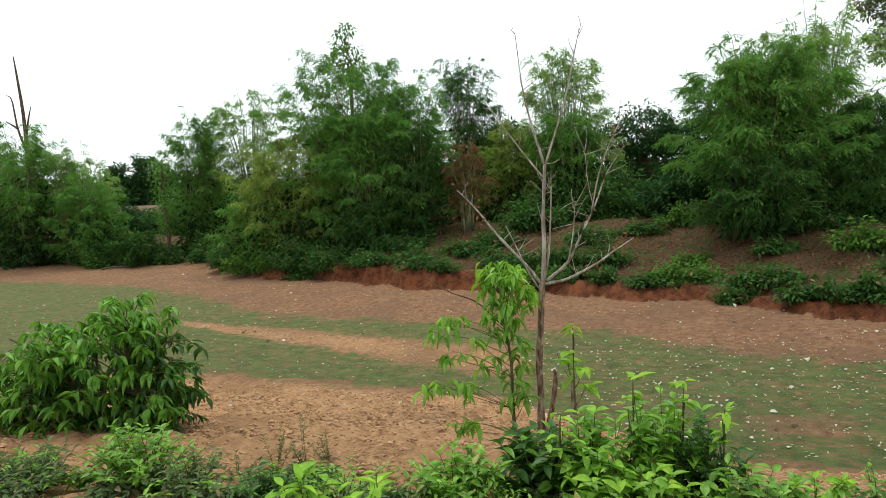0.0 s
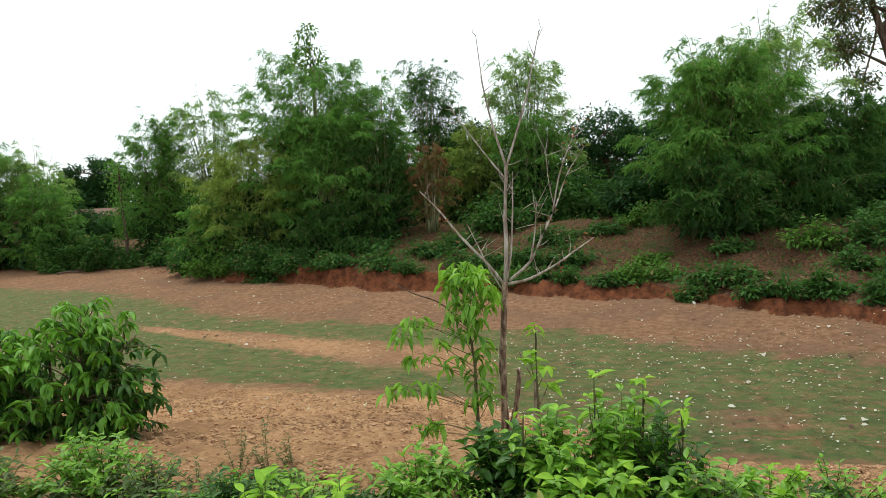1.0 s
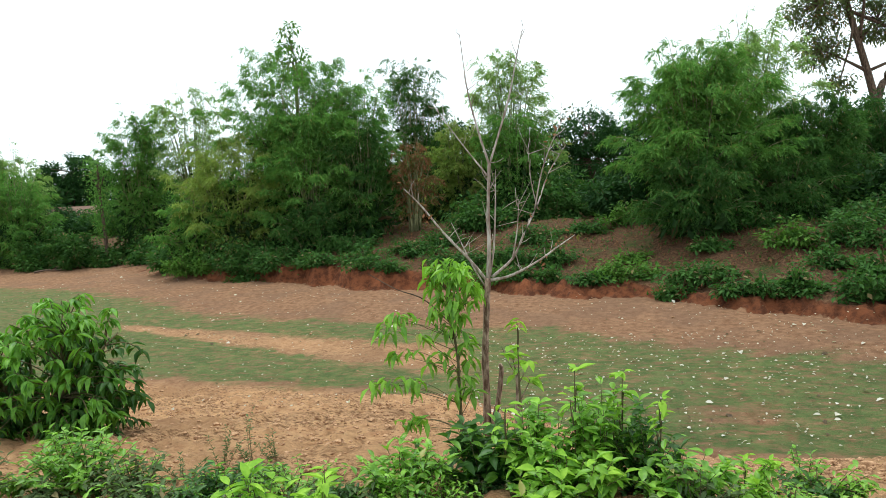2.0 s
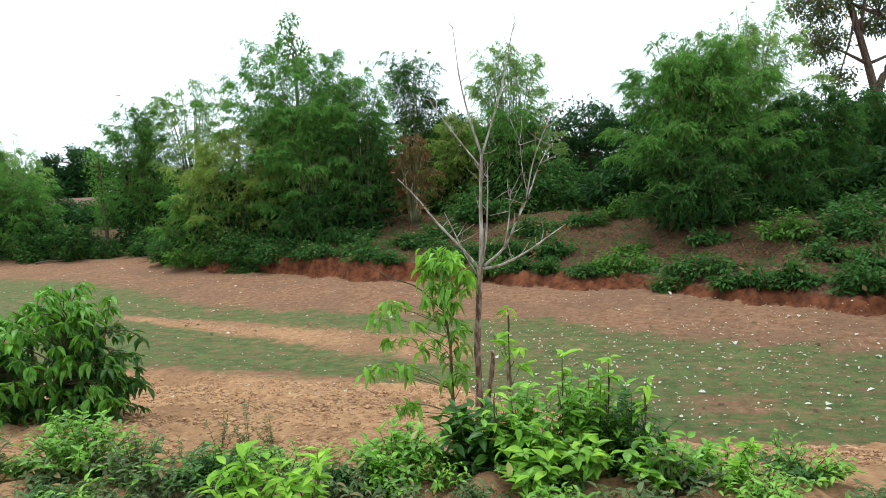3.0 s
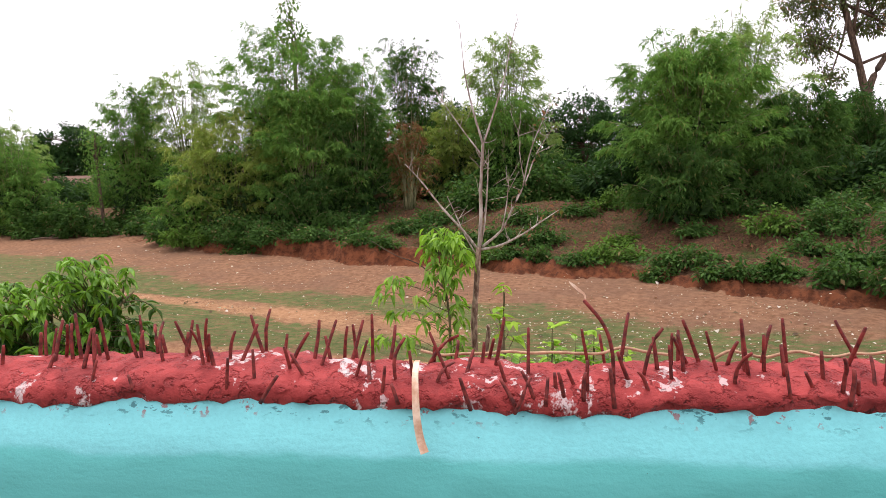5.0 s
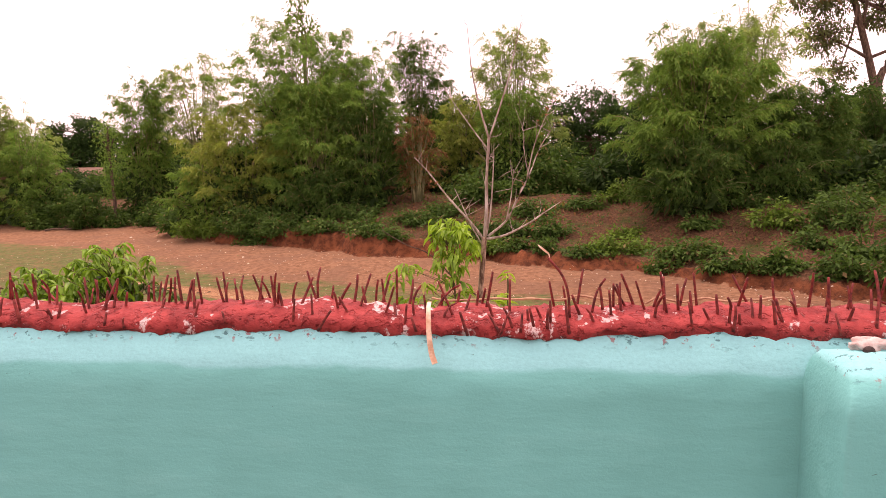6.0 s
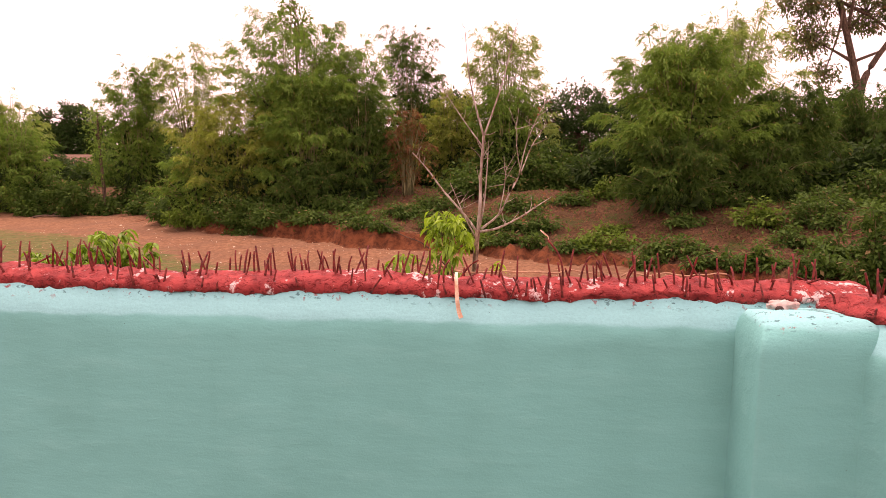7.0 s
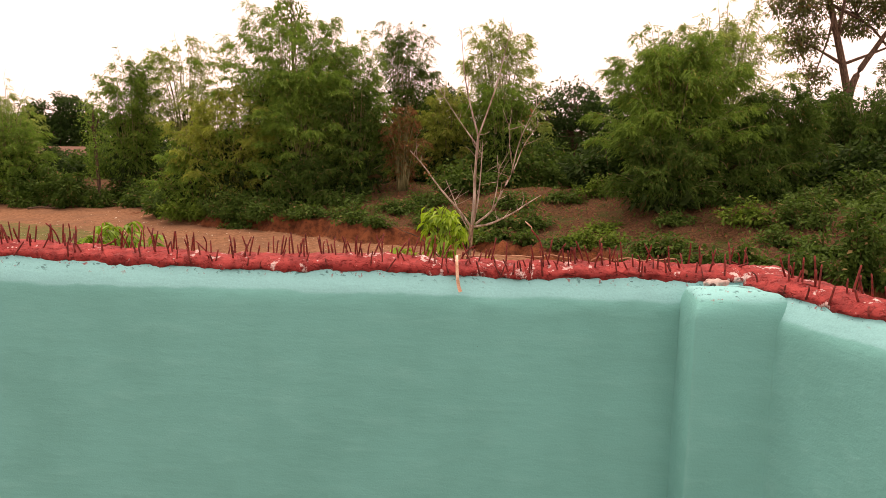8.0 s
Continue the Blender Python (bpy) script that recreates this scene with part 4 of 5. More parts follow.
def far_woods():
    """Distant woods that close the view behind the bank."""
    rng = np.random.default_rng(8)
    pieces = []
    for k in range(150):
        a = radians(-64 + 112 * (k + rng.random()) / 150)
        d = rng.uniform(78, 120)
        c = np.array([math.sin(a) * d, math.cos(a) * d, 0.0])
        h = rng.uniform(2.8, 5.2) * (1.25 if a < -0.5 else 1.0)
        m = 420
        q = ball(rng, m) * rng.uniform(0.4, 1, m)[:, None] ** 0.5 * (rng.uniform(2.5, 4.5), 2.5, h * 0.55)
        at = c + (0, 0, h * 0.5) + q
        ell = rng.uniform(0.5, 0.95, m)
        pieces.append(spread_leaves(BLADE, at, q + rng.normal(0, 0.8, q.shape), ball(rng, m) + (0, 0, 1), ell, ell * 0.55))
        pieces.append(tube([c - (0, 0, 1), c + (0, 0, h * 0.6)], [0.2, 0.1], 5))
    me = build_mesh("far_woods", pieces)
    me.materials.append(M_BROAD_DARK)
    tagged(new("far_woods", me), "distant dark green woods behind the bank", "woods", kind="stuff")


far_woods()

# ---- far bank: scrub ----
SCRUB = (
    (-15.2, 29.6, 1.5, 3.0), (-13.0, 28.8, 1.5, 2.8), (-17.4, 31.6, 1.5, 2.6), (-10.8, 28.0, 1.2, 2.4), (-23.4, 38.6, 1.8, 3.2), (-21.0, 35.8, 1.5, 3.0),
    (-26.6, 38.8, 1.6, 3.2), (-29.4, 38.6, 2.2, 3.6), (-33.0, 39.6, 2.4, 3.8), (-27.5, 36.6, 3.6, 4.0), (-19.2, 34.6, 1.4, 2.6), (-37.0, 40.2, 2.2, 4.0),
    (-6.4, 26.8, 0.8, 2.2), (-2.6, 25.6, 1.0, 2.4), (-0.6, 25.2, 1.3, 2.4), (1.2, 24.6, 1.2, 2.0), (3.4, 22.6, 1.0, 2.3), (5.6, 20.9, 0.95, 2.2), (7.3, 18.9, 1.1, 1.6), (8.9, 17.8, 1.1, 1.6),
    (-1.8, 30.6, 1.8, 3.2), (1.6, 31.6, 1.8, 3.4), (3.9, 33.0, 2.0, 3.4), (-4.4, 27.6, 0.9, 2.0), (8.6, 22.0, 1.0, 1.8), (10.4, 21.6, 1.2, 2.0), (9.8, 19.2, 1.0, 1.6), (11.0, 16.2, 1.9, 1.9), (12.6, 19.6, 1.6, 2.4),
    (-16.4, 32.4, 1.4, 3.0), (-7.4, 29.2, 1.0, 2.6), (-12.0, 30.0, 1.2, 3.0), (4.6, 28.0, 1.0, 2.4), (8.2, 24.6, 0.9, 2.6), (11.6, 23.8, 1.0, 2.6), (-3.4, 28.6, 0.9, 2.2), (0.6, 27.2, 0.8, 2.4), (13.4, 22.0, 1.2, 2.4), (9.2, 20.6, 0.7, 1.6),
    (10.0, 16.9, 2.3, 1.7), (4.2, 24.2, 0.5, 1.4), (14.0, 25.6, 1.6, 3.0), (16.5, 27.0, 1.8, 3.2), (2.6, 27.4, 0.6, 1.8), (-8.6, 27.4, 0.6, 1.6), (6.4, 23.2, 0.5, 1.5), (-24.8, 36.9, 1.2, 2.4),
)
OVERHANG = random.Random(4)
HANGING = []
for k in range(18):
    hx = -17 + 29 * (k + OVERHANG.random()) / 18
    HANGING.append((hx, float(np.interp(hx, FOOT_X, FOOT_Y)) + OVERHANG.uniform(0.3, 1.3), OVERHANG.uniform(0.35, 0.8), OVERHANG.uniform(0.9, 1.9)))
for k, (sx, sy, sh, sw) in enumerate((*SCRUB, *HANGING)):
    scrub("shrub", (sx, sy), sh, sw, int(620 * sw * max(sh, 0.8)), 0.19 if sy < 30 else 0.24, 0.5, M_SCRUB if k % 8 else M_BROAD, 100 + k,
          "leafy green creeper scrub hanging over the clay bank" if sy < 29 else "low leafy scrub under the bamboo")


scrub("thicket_bush", (-41.3, 57.5), 2.5, 5.4, 5200, 0.32, 0.5, M_BROAD_DARK, 399, "dark leafy bush in front of the white hut", group="bushes behind the bamboo")
THICKET = random.Random(31)
for k in range(26):
    tx = -40 + 66 * (k + THICKET.random()) / 26
    ty = float(np.interp(tx, FOOT_X, FOOT_Y)) + THICKET.uniform(9.5, 14.5)
    scrub("thicket_bush", (tx, ty), THICKET.uniform(2.4, 3.6), THICKET.uniform(3.6, 5.0), 5200, 0.3, 0.5, M_BROAD_DARK if k % 2 else M_BAMBOO_DARK, 400 + k, "dark leafy bush filling the gap behind the bamboo", group="bushes behind the bamboo")


def bank_weeds():
    """Thin weeds and fallen leaves on the slope under the bamboo."""
    rng = np.random.default_rng(9)
    n = 9000
    x = rng.uniform(-16, 15, n)
    y = np.interp(x, FOOT_X, FOOT_Y) + rng.uniform(0.7, 9, n)
    z, _ = lie_of_land(x, y)
    ell = rng.uniform(0.08, 0.2, n)
    green = rng.random(n) < 0.5
    for name, pick, mat, label in (("bank_weeds", green, M_SCRUB, "small weeds scattered on the bank slope"), ("fallen_leaves", ~green, M_BAMBOO_DRY, "dry brown fallen leaves on the bank slope")):
        at = np.stack([x, y, z + 0.06 + 0.1 * rng.random(n) * green], 1)[pick]
        way = ball(rng, pick.sum()) + (0, 0, 0.5 if mat is M_SCRUB else 0)
        me = build_mesh(name, [spread_leaves(BLADE, at, way, ball(rng, len(at)) * 0.4 + (0, 0, 1), ell[pick], ell[pick] * 0.4)])
        me.materials.append(mat)
        tagged(new(name, me), label, "weeds" if mat is M_SCRUB else "fallen leaves", kind="stuff")


bank_weeds()


# ---- pond bed ----
def pond_litter():
    """Pale litter, dark clods and stones strewn over the dry bed."""
    rng = np.random.default_rng(10)
    n = 3200
    x = rng.uniform(-24, 10, n)
    y = 9.5 + (np.interp(x, FOOT_X, FOOT_Y) - 9.5) * rng.random(n) ** 0.9
    right = rng.random(n) < 0.35
    x = np.where(right, rng.uniform(-1, 8, n), x)
    y = np.where(right, rng.uniform(9.8, 17, n), y)
    z, _ = lie_of_land(x, y)
    ell = rng.uniform(0.02, 0.075, n) * (1 + 1.2 * (rng.random(n) < 0.06))
    me = build_mesh("litter", [spread_leaves(SIMPLE, np.stack([x, y, z + 0.03], 1), ball(rng, n) * (1, 1, 0.25), ball(rng, n) * 0.5 + (0, 0, 1), ell, ell * rng.uniform(0.5, 1, n))])
    me.materials.append(M_LITTER)
    tagged(new("litter", me), "pale dry leaves and scraps strewn on the pond bed", "litter", kind="stuff")
    g = (1 + 5**0.5) / 2
    ico = np.array([(a, b, 0) for a in (-1, 1) for b in (-g, g)] + [(0, a, b) for a in (-1, 1) for b in (-g, g)] + [(b, 0, a) for a in (-1, 1) for b in (-g, g)]) / 1.9
    hull = bmesh.new()
    for v in ico:
        hull.verts.new(v)
    bmesh.ops.convex_hull(hull, input=hull.verts[:])
    hull.verts.index_update()
    faces = np.array([[v.index for v in f.verts] for f in hull.faces])
    ico = np.array([v.co[:] for v in hull.verts])
    hull.free()
    m = 5200
    cx = rng.uniform(-10, 4.5, m)
    cy = np.where(rng.random(m) < 0.985, rng.uniform(5.2, np.interp(cx, [-8, -3.5, -1.5, 0.5, 2.2], [13.4, 12.6, 12.1, 10.3, 9.1])), rng.uniform(13, 22, m))
    r = rng.uniform(0.007, 0.021, m) * (1 + 1.0 * (rng.random(m) < 0.06))
    cz = lie_of_land(cx, cy)[0] + r * 0.6
    v = np.stack([cx, cy, cz], 1)[:, None] + (ico[None] + rng.normal(0, 0.2, (m, 12, 3))) * r[:, None, None] * (1.4, 1.1, 0.7)
    me = build_mesh("clods", [(v.reshape(-1, 3), [(faces[None] + (np.arange(m) * 12)[:, None, None]).reshape(-1, 3)])])
    me.materials.append(M_CLOD)
    tagged(new("clods", me), "crumbled brown soil clods on the heap", "clods", kind="stuff")
    log = build_mesh("fallen_branch", [tube(smooth_path([(-0.8, 0, 0.05), (-0.2, 0.1, 0.12), (0.4, 0, 0.08), (0.9, 0.05, 0.1)], 12), np.linspace(0.07, 0.03, 12), 6), tube(smooth_path([(0.2, 0, 0.1), (0.5, 0.1, 0.3)], 6), np.linspace(0.04, 0.015, 6), 5)], True)
    log.materials.append(M_BARK)
    lx, ly = -27.2, 35.4
    ob = tagged(new("fallen_branch", log), "dark fallen branch lying on the pond bed", "branch")
    ob.matrix_basis = pose(lx, ly, ground_height(lx, ly), 0, 0, 30)


pond_litter()


# ---- near plants outside the wall ----
def bare_tree():
    """The half-dead young tree with a forked pale crown."""
    rng = np.random.default_rng(12)
    x, y = -0.3, 6.06
    base = ground_height(x, y) - 0.05
    tree = thing("bare_tree", (x, y, base), "slender young tree with bare pale branches and a scarred trunk", "tree")

    def wood(name, points, r0, r1, mat, sides=7, n=16):
        pts = smooth_path([(a, b, c - base) for a, b, c in points], n)
        radii = np.linspace(r0, r1, n) * (1 + 0.05 * rng.normal(size=n)) * (0.72 if name == "branch" else 0.9)
        return part(name, build_mesh(name, [tube(pts, radii, sides)], True), mat, tree), pts

    wood("trunk", [(-0.02, 0, -0.25), (0.0, 0, 0.1), (0.0, 0.01, 0.55), (0.03, 0, 0.95), (0.06, 0, 1.32)], 0.045, 0.031, M_BARK_SCARRED, 10, 20)
    wood("side_trunk", [(0.02, -0.02, -0.2), (0.1, -0.03, 0.1), (0.15, -0.03, 0.42), (0.14, -0.02, 0.5)], 0.034, 0.02, M_BARK_SCARRED, 8)
    tips = []
    branches = (
        ([(0.06, 0, 1.28), (0.085, 0, 1.6), (0.09, 0.01, 1.95), (0.12, 0, 2.4)], 0.03, 0.02),
        ([(0.12, 0, 2.38), (0.03, 0, 2.7), (-0.05, 0, 3.07), (-0.1, 0, 3.57)], 0.017, 0.004),
        ([(0.12, 0, 2.38), (0.22, 0, 2.66), (0.33, 0, 3.0), (0.4, 0, 3.3), (0.46, 0, 3.55)], 0.016, 0.004),
        ([(0.1, 0, 2.28), (-0.1, 0.02, 2.55), (-0.36, 0, 2.93)], 0.013, 0.003),
        ([(0.05, 0, 1.3), (-0.1, 0, 1.5), (-0.32, -0.02, 1.75), (-0.52, -0.05, 2.02), (-0.68, -0.08, 2.2)], 0.024, 0.006),
        ([(0.07, 0, 1.3), (0.28, 0, 1.34), (0.54, 0, 1.47), (0.7, 0, 1.58), (0.88, 0, 1.7)], 0.022, 0.006),
        ([(0.1, 0, 1.33), (0.3, 0.02, 1.5), (0.41, 0, 1.72), (0.55, 0, 2.0), (0.66, 0, 2.28), (0.82, 0, 2.52)], 0.021, 0.004),
        ([(0.52, 0, 1.95), (0.6, 0, 2.3), (0.72, 0, 2.6), (0.84, 0, 2.82)], 0.01, 0.003),
        ([(0.08, 0, 1.34), (0.13, 0.02, 1.62), (0.16, 0, 2.0), (0.17, 0, 2.2)], 0.016, 0.006),
        ([(0.03, 0, 1.25), (-0.08, 0, 1.45), (-0.2, 0.02, 1.72), (-0.26, 0, 1.86)], 0.013, 0.004),
        ([(0.3, 0, 1.5), (0.35, 0, 1.75), (0.38, 0, 2.05)], 0.012, 0.004),
        ([(0.55, 0, 1.95), (0.5, 0.02, 2.2), (0.48, 0, 2.5)], 0.008, 0.003),
    )
    for pts, r0, r1 in branches:
        ob, path = wood("branch", pts, r0, r1, M_BARK_PALE)
        tips.append(path)
    wood("branch", [(-0.04, 0, 0.68), (-0.3, -0.03, 0.9), (-0.55, -0.06, 1.15), (-0.8, -0.1, 1.26), (-1.05, -0.14, 1.42)], 0.013, 0.005, M_BARK)
    twigs = []
    for path in tips:
        for _ in range(7):
            p = path[rng.integers(5, 16)]
            d = unit(rng.normal(0, 0.6, 3) + (0, 0, 0.7)) * rng.uniform(0.06, 0.26)
            twigs.append(tube(smooth_path([p, p + d * 0.5 + rng.normal(0, 0.012, 3), p + d], 5), np.linspace(0.004, 0.0015, 5), 4))
    part("twig_growth", build_mesh("twig_growth", twigs, True), M_BARK_PALE, tree, kind="stuff")
    n = 90
    paths = np.concatenate([p[8:] for p in tips[4:8]])
    at = paths[rng.integers(0, len(paths), n)] + rng.normal(0, 0.03, (n, 3))
    ell = rng.uniform(0.025, 0.06, n)
    part("withered_leaves", build_mesh("withered_leaves", [spread_leaves(SIMPLE, at, ball(rng, n) - (0, 0, 0.4), ball(rng, n), ell, ell * 0.5)]), M_BAMBOO_DRY, tree, "small withered brown leaves")


bare_tree()


def whorls(name, place, stem, ends, leaf, ratio, count, shape_name, shape, material, mass, seed, label, droop=0.9, singles=240, stem_radius=0.02, category="sapling", bark=None, loose=0.35, twig_radius=0.007):
    """A sapling whose twigs end in whorls of hanging leaves."""
    rng = np.random.default_rng(seed)
    x, y = place
    base = ground_height(x, y) - 0.04
    tree = thing(name, (x, y, base), label, category)
    stem = smooth_path(np.array(stem, float) - (0, 0, base), 16)
    part("stem", build_mesh("stem", [tube(stem, np.linspace(stem_radius, stem_radius * 0.3, 16), 7)], True), bark or M_TWIG, tree)
    at, way, up = [], [], []
    for ex, ey, ez in ends:
        end = np.array([ex, ey, ez - base])
        fork = stem[max(1, min(14, int(np.argmin(np.abs(stem[:, 2] - (end[2] - 0.22))))))]
        twig = limb(rng, fork, end, 0.12 + 0.3 * (loose > 0.5), 8)
        part("twig", build_mesh("twig", [tube(twig, np.linspace(twig_radius, twig_radius * 0.4, 8), 5)], True), bark or M_TWIG, tree)
        m = int(count * rng.uniform(0.75, 1.25))
        u = 1 - rng.random(m) ** 1.5 * 0.3
        p = np.stack([np.interp(u, np.linspace(0, 1, 8), twig[:, i]) for i in range(3)], 1)
        az = rng.uniform(0, 6.28, m)
        d = np.stack([np.cos(az), np.sin(az), -droop + rng.normal(0, loose, m)], 1)
        p = p + rng.normal(0, 0.06 * loose, p.shape)
        at.append(p), way.append(d), up.append(np.stack([np.cos(az) * 0.8, np.sin(az) * 0.8, np.ones(m)], 1))
    at, way, up = np.concatenate(at), np.concatenate(way), np.concatenate(up)
    order = rng.permutation(len(at))
    at, way, up = at[order], way[order], up[order]
    ell = leaf * rng.uniform(0.6, 1.2, len(at))
    hang_leaves(tree, shape_name, shape, material, mass, at, way, up, ell, ell * ratio * rng.uniform(0.85, 1.15, len(at)), singles)
    return tree


# leafy sapling beside the bare tree
SPRAYS = random.Random(17)
CROWN = []
while len(CROWN) < 27:
    cx, cz = SPRAYS.uniform(-1, 1), SPRAYS.uniform(-1, 1)
    if cx * cx + cz * cz < 1:
        CROWN.append((0.0 + 0.29 * cx, SPRAYS.uniform(-0.2, 0.2), 1.31 + 0.27 * cz))
CROWN += [(-0.5, 0, 1.04), (-0.58, -0.05, 1.0), (-0.44, 0.05, 1.06), (-0.66, 0.03, 0.92), (-0.48, -0.04, 0.76), (-0.56, 0, 0.7), (-0.77, -0.03, 0.42), (-0.68, 0.04, 0.45), (-0.5, 0, 0.44), (-0.42, -0.06, 0.48), (-0.45, 0.03, 0.06), (-0.38, -0.04, 0.1), (-0.52, 0, 0.04), (-0.3, 0, 0.86), (-0.28, 0.05, 0.62)]
CROWN += [(0.12, 0.02, 1.0), (0.04, -0.05, 0.92), (0.14, 0, 0.82), (0.06, 0.06, 0.74), (0.16, 0, 0.64), (0.05, -0.04, 0.56), (0.12, 0.03, 0.46), (0.18, 0, 0.36), (0.02, -0.03, 0.34), (-0.12, 0, 0.7), (-0.1, 0.04, 0.95)]
whorls("mango_sapling", (-0.58, 5.75), [(0.06, 0, -0.15), (0.05, 0, 0.3), (0.05, 0, 0.65), (0.0, 0, 1.07), (-0.03, 0, 1.45)], CROWN,
       0.15, 0.3, 10, "lance", LANCE, M_NEAR, M_NEAR_MASS, 61, "slender sapling with drooping bright green leaves", droop=0.85, singles=290, loose=0.4, twig_radius=0.0042)
# cut-back stump with fresh big leaves
whorls("sprouting_stump", (0.0, 5.6), [(0, 0, -0.25), (0.0, 0, 0.1), (0.01, 0, 0.35), (0.0, 0, 0.55)],
       [(-0.12, -0.03, 0.78), (-0.04, 0, 0.72), (0.1, 0, 0.66), (0.02, 0.05, 0.55), (0.12, -0.04, 0.5)], 0.17, 0.42, 5, "ovate", OVATE, M_NEAR_YELLOW, M_NEAR_MASS, 62, "cut-back stump with fresh large yellow-green leaves", droop=0.1, stem_radius=0.046, category="stump", bark=M_BARK_SCARRED)
whorls("thin_shoot", (0.02, 5.5), [(0, 0, 0.3), (0.0, 0, 0.6), (0.0, 0, 0.98)], [(0.0, 0, 1.02), (0.0, 0, 1.0)], 0.13, 0.24, 4, "lance", LANCE, M_NEAR_YELLOW, M_NEAR_MASS, 63, "thin upright shoot with a few pale leaves at its tip", droop=0.2, stem_radius=0.009)

for k, (tx, ty, tz) in enumerate(((0.42, 4.75, 0.78), (0.78, 4.85, 0.72), (-0.1, 4.7, 0.52), (1.05, 4.8, 0.55))):
    whorls("thin_shoot", (tx, ty), [(0, 0, -0.1), (0.01, 0, 0.3), (0.02, 0, tz)], [(0.02, 0, tz + 0.02), (0.03, 0, tz - 0.1), (-0.02, 0, tz - 0.2)], 0.13, 0.42, 5, "ovate", OVATE, M_NEAR_YELLOW, M_NEAR_MASS, 70 + k, "thin upright shoot with young yellow-green leaves", droop=0.1, stem_radius=0.007)
# dense dark bush
BUSH_X = [-7.6, -7.05, -6.35, -5.7, -5.25, -4.87, -4.55]
BUSH_TOP = [-0.35, 0.12, 0.74, 0.76, 1.06, 0.82, 0.2]


def whorled_bush(place, ends, inner, leaf, ratio, seed, label):
    """A dense bush: stems from one root, whorls of hanging leaves all over, inner leaves coloured dark for shade."""
    rng = np.random.default_rng(seed)
    x, y = place
    base = ground_height(x, y) - 0.04
    bush = thing("dense_bush", (x, y, base), label, "bush")
    stems, at, way, up = [], [], [], []
    roots = [smooth_path([(c * 0.22, 0.15 * math.sin(c * 9), 0), (c * 0.6, 0.28 * math.sin(c * 5), 0.65), (c * 1.05, 0.32 * math.sin(c * 7), 1.25)], 10) for c in np.linspace(-1, 1, 9)]
    stems += [tube(r, np.linspace(0.03, 0.01, 10), 6) for r in roots]
    forks = np.concatenate([r[3:] for r in roots])
    for k in range(ends + inner):
        ex = rng.uniform(BUSH_X[0] + 0.1, BUSH_X[-1] - 0.1)
        top = float(np.interp(ex, BUSH_X, BUSH_TOP))
        floor = base - 0.15 + 0.4 * float(np.interp(ex, [-5.5, -4.6], [0, 1]))
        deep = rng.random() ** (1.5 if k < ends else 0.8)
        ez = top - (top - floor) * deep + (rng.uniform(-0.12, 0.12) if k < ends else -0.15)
        ey = (rng.uniform(-1.0, 0.2) if k < ends else rng.uniform(-0.6, 0.7)) * math.sqrt(max(0.1, 1 - ((ex + 6.0) / 1.65) ** 2))
        if k < ends:
            ey -= 0.2 * deep
        if k < ends and k % 11 == 0:
            ez = top + rng.uniform(0.05, 0.24)
        end = np.array([ex - x, ey, ez - base])
        fork = forks[int(np.argmin(np.linalg.norm(forks - end + (0, 0, 0.4), axis=1)))]
        twig = limb(rng, fork, end, 0.2, 6)
        stems.append(tube(twig, np.linspace(0.009, 0.004, 6), 4))
        m = rng.integers(7, 13)
        u = 1 - rng.random(m) ** 1.4 * 0.4
        at.append(np.stack([np.interp(u, np.linspace(0, 1, 6), twig[:, i]) for i in range(3)], 1))
        az = rng.uniform(0, 6.28, m)
        way.append(np.stack([np.cos(az), np.sin(az), -0.7 + rng.normal(0, 0.35, m)], 1))
        up.append(np.stack([np.cos(az) * 0.8, np.sin(az) * 0.8, np.ones(m)], 1))
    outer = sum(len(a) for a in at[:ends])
    at, way, up = np.concatenate(at), np.concatenate(way), np.concatenate(up)
    ell = leaf * rng.uniform(0.6, 1.2, len(at))
    wide = ell * ratio * rng.uniform(0.85, 1.15, len(at))
    pick = rng.permutation(outer)
    part("stem_growth", build_mesh("stem_growth", stems, True), M_TWIG, bush, kind="stuff")
    hang_leaves(bush, "lance", LANCE, M_NEAR_DARK, M_NEAR_BUSH_MASS, at[pick], way[pick], up[pick], ell[pick], wide[pick], 300)
    # the shade within the bush is put into these leaves' darker colour
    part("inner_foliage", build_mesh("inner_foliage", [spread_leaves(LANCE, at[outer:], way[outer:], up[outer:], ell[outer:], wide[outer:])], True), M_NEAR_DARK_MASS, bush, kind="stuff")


whorled_bush((-5.95, 7.2), 290, 330, 0.18, 0.34, 64, "dense dark green bush with whorls of hanging pointed leaves")
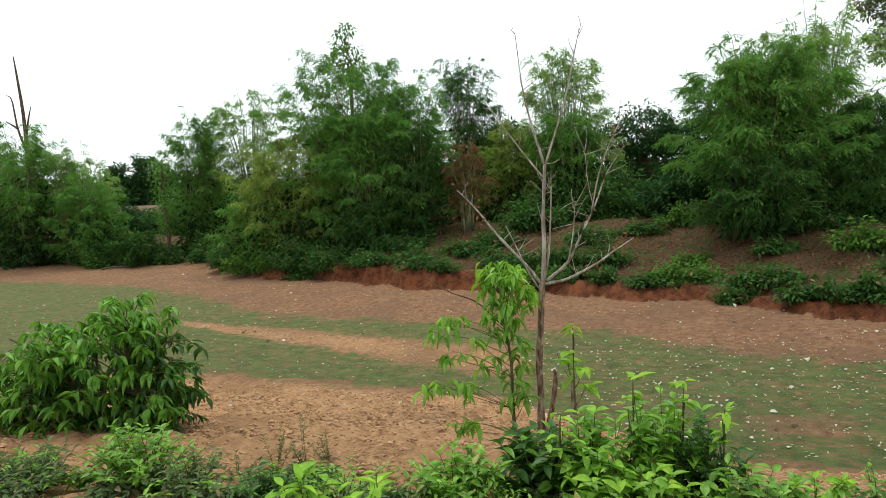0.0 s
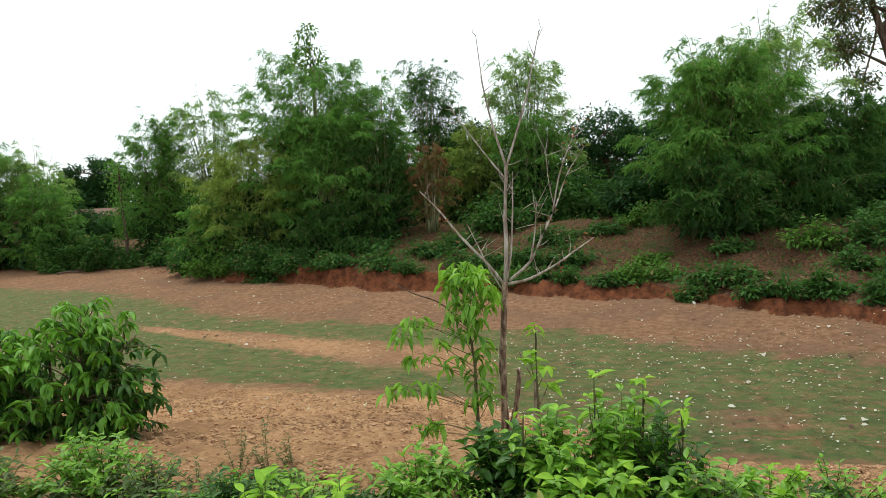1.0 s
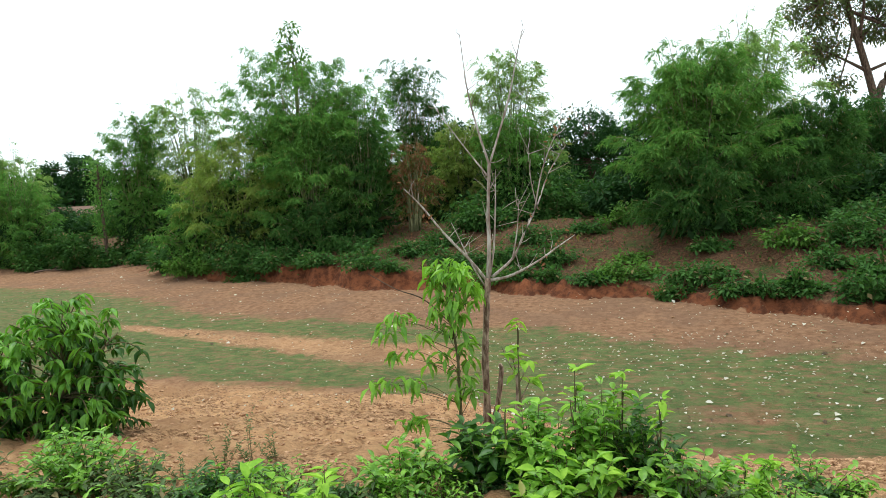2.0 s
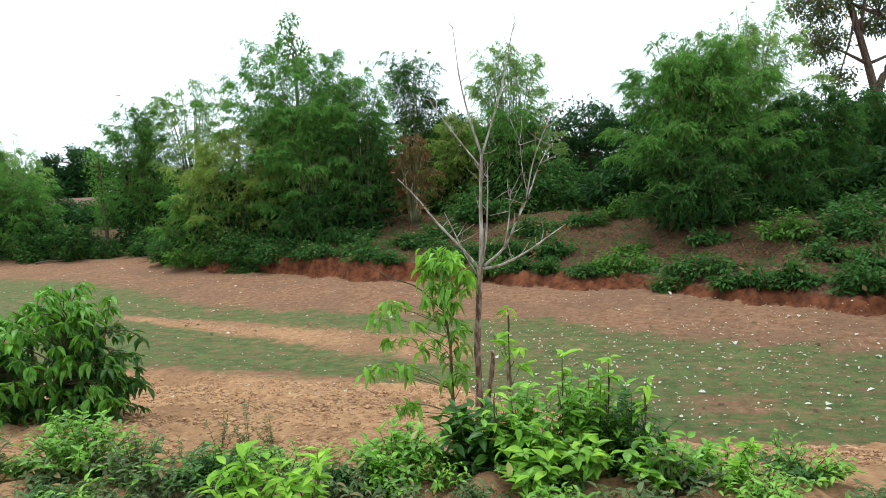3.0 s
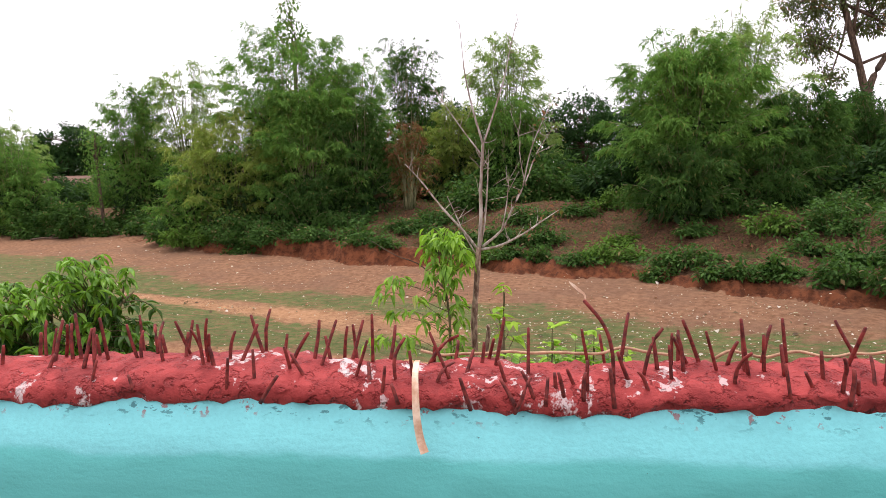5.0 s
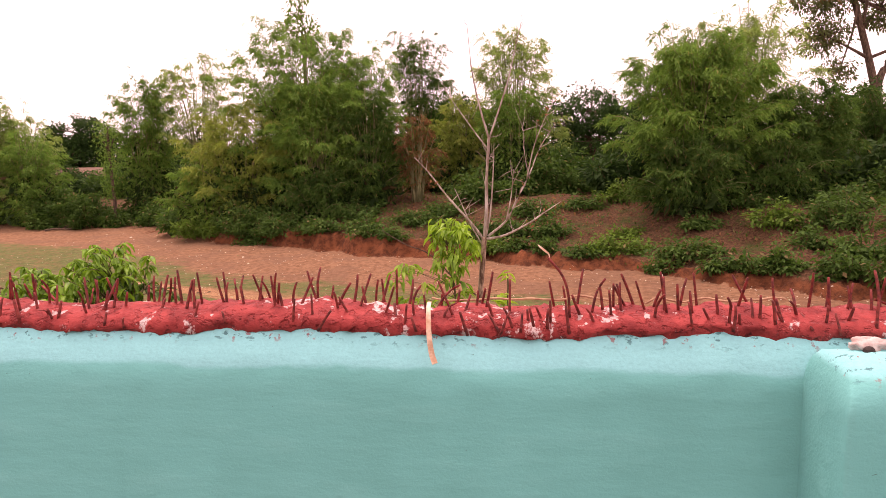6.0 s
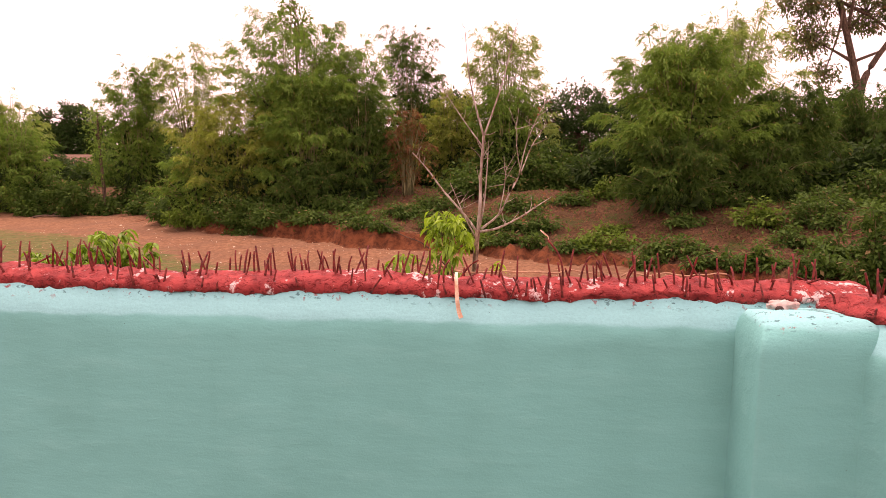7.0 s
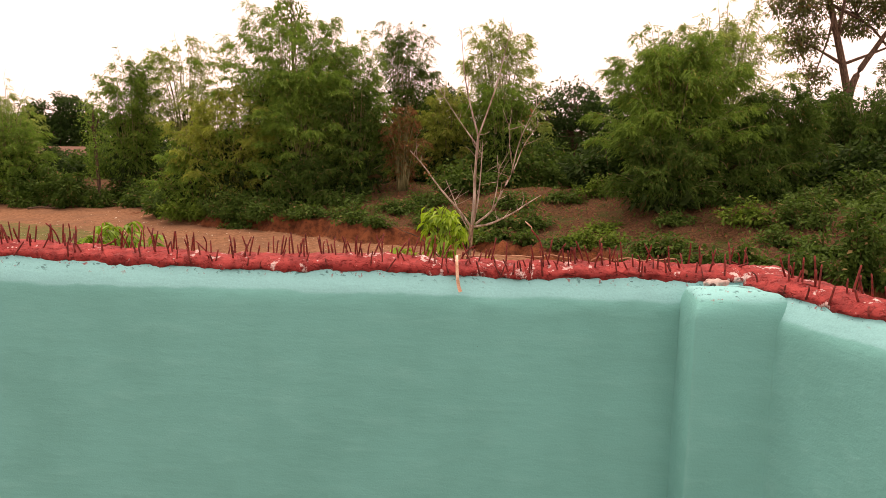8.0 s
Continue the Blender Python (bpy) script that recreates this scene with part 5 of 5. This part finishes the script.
# shrubs in the strip outside the wall
NEAR_SHRUBS = (
    (-3.55, 4.7, 0.62, 1.1, 30, 18, 0.09, 0.42, M_NEAR, M_NEAR_MASS, "low bush with small fresh green leaves"),
    (-4.5, 4.5, 0.4, 1.2, 26, 14, 0.1, 0.3, M_NEAR, M_WEED, "low tangle of grey-green weeds"),
    (-2.95, 4.5, 0.42, 1.0, 24, 14, 0.08, 0.4, M_NEAR, M_WEED, "low tangle of small-leaved weeds"),
    (-2.2, 4.35, 0.36, 0.9, 22, 14, 0.09, 0.36, M_NEAR_DARK, M_NEAR_DARK_MASS, "low tangle of dark green weeds"),
    (-1.75, 3.9, 0.55, 0.6, 9, 9, 0.14, 0.42, M_NEAR_YELLOW, M_NEAR_MASS, "young shrub with yellow-green leaves"),
    (-1.3, 3.85, 0.68, 0.42, 6, 8, 0.16, 0.4, M_NEAR_YELLOW, M_NEAR_MASS, "tall young shoot with yellow-green leaves"),
    (-0.85, 4.55, 0.5, 0.8, 24, 14, 0.11, 0.42, M_NEAR, M_NEAR_MASS, "low bush with fresh green leaves"),
    (-0.25, 4.85, 0.62, 0.8, 22, 14, 0.14, 0.46, M_NEAR, M_NEAR_DARK_MASS, "leafy shrub with broad green leaves"),
    (0.2, 4.8, 0.78, 0.8, 22, 14, 0.14, 0.46, M_NEAR, M_NEAR_MASS, "leafy shrub with broad fresh green leaves"),
    (0.6, 4.85, 0.92, 0.7, 22, 16, 0.13, 0.46, M_NEAR, M_NEAR_MASS, "upright shrub with fresh green leaves"),
    (0.95, 4.9, 0.74, 0.7, 20, 16, 0.11, 0.42, M_NEAR_DARK, M_NEAR_DARK_MASS, "shrub with small dark green leaves"),
    (0.35, 4.4, 0.5, 0.9, 22, 12, 0.14, 0.46, M_NEAR_YELLOW, M_NEAR_MASS, "low shrub with broad yellow-green leaves"),
    (1.2, 4.5, 0.42, 0.8, 18, 12, 0.12, 0.45, M_NEAR, M_NEAR_MASS, "low shrub with fresh green leaves"),
    (1.6, 4.6, 0.4, 0.6, 12, 12, 0.1, 0.42, M_NEAR_YELLOW, M_NEAR_MASS, "low shrub with yellow-green leaves"),
    (2.15, 5.0, 0.42, 0.35, 6, 12, 0.07, 0.35, M_NEAR_DARK, M_WEED, "small upright weed on the bare soil"),
)
for k, (nx, ny, nh, nw, shoots, per, leaf, ratio, mat, mass, label) in enumerate(NEAR_SHRUBS):
    leafy_shrub("shrub", (nx, ny), nh, nw, int(shoots * 1.7), per, leaf, ratio, "ovate", OVATE, mat, mass, 200 + k, label, droop=0.3, singles=130)
STRIP = random.Random(23)
for k in range(80):
    wx = -5.6 + 8.2 * ((k * 0.618 + 0.1 * STRIP.random()) % 1.0)
    leafy_shrub("low_weed", (wx, STRIP.uniform(3.3, 5.0)), STRIP.uniform(0.14, 0.36), STRIP.uniform(0.4, 0.8), 16, 12, STRIP.uniform(0.055, 0.1), 0.42, "simple", SIMPLE, M_NEAR, (M_NEAR_MASS, M_WEED, M_NEAR_DARK_MASS)[k % 3], 300 + k,
                ("low weeds with small fresh green leaves", "low grey-green weeds on bare soil", "low weeds with small dark leaves")[k % 3], singles=0, category="weed", group="low weeds outside the wall")
for k, (nx, ny, nh) in enumerate(((-2.45, 5.5, 0.62), (-2.7, 5.4, 0.5), (-2.9, 5.1, 0.35), (-2.25, 5.6, 0.35))):
    leafy_shrub("thin_weed", (nx, ny), nh, 0.45, 6, 18, 0.045, 0.4, "simple", SIMPLE, M_WEED, M_WEED, 240 + k, "thin wispy weed on the bare soil", droop=0.1, singles=0, category="weed", group="thin weeds", stem=0.0028, up_share=0.8, bare=0.15)
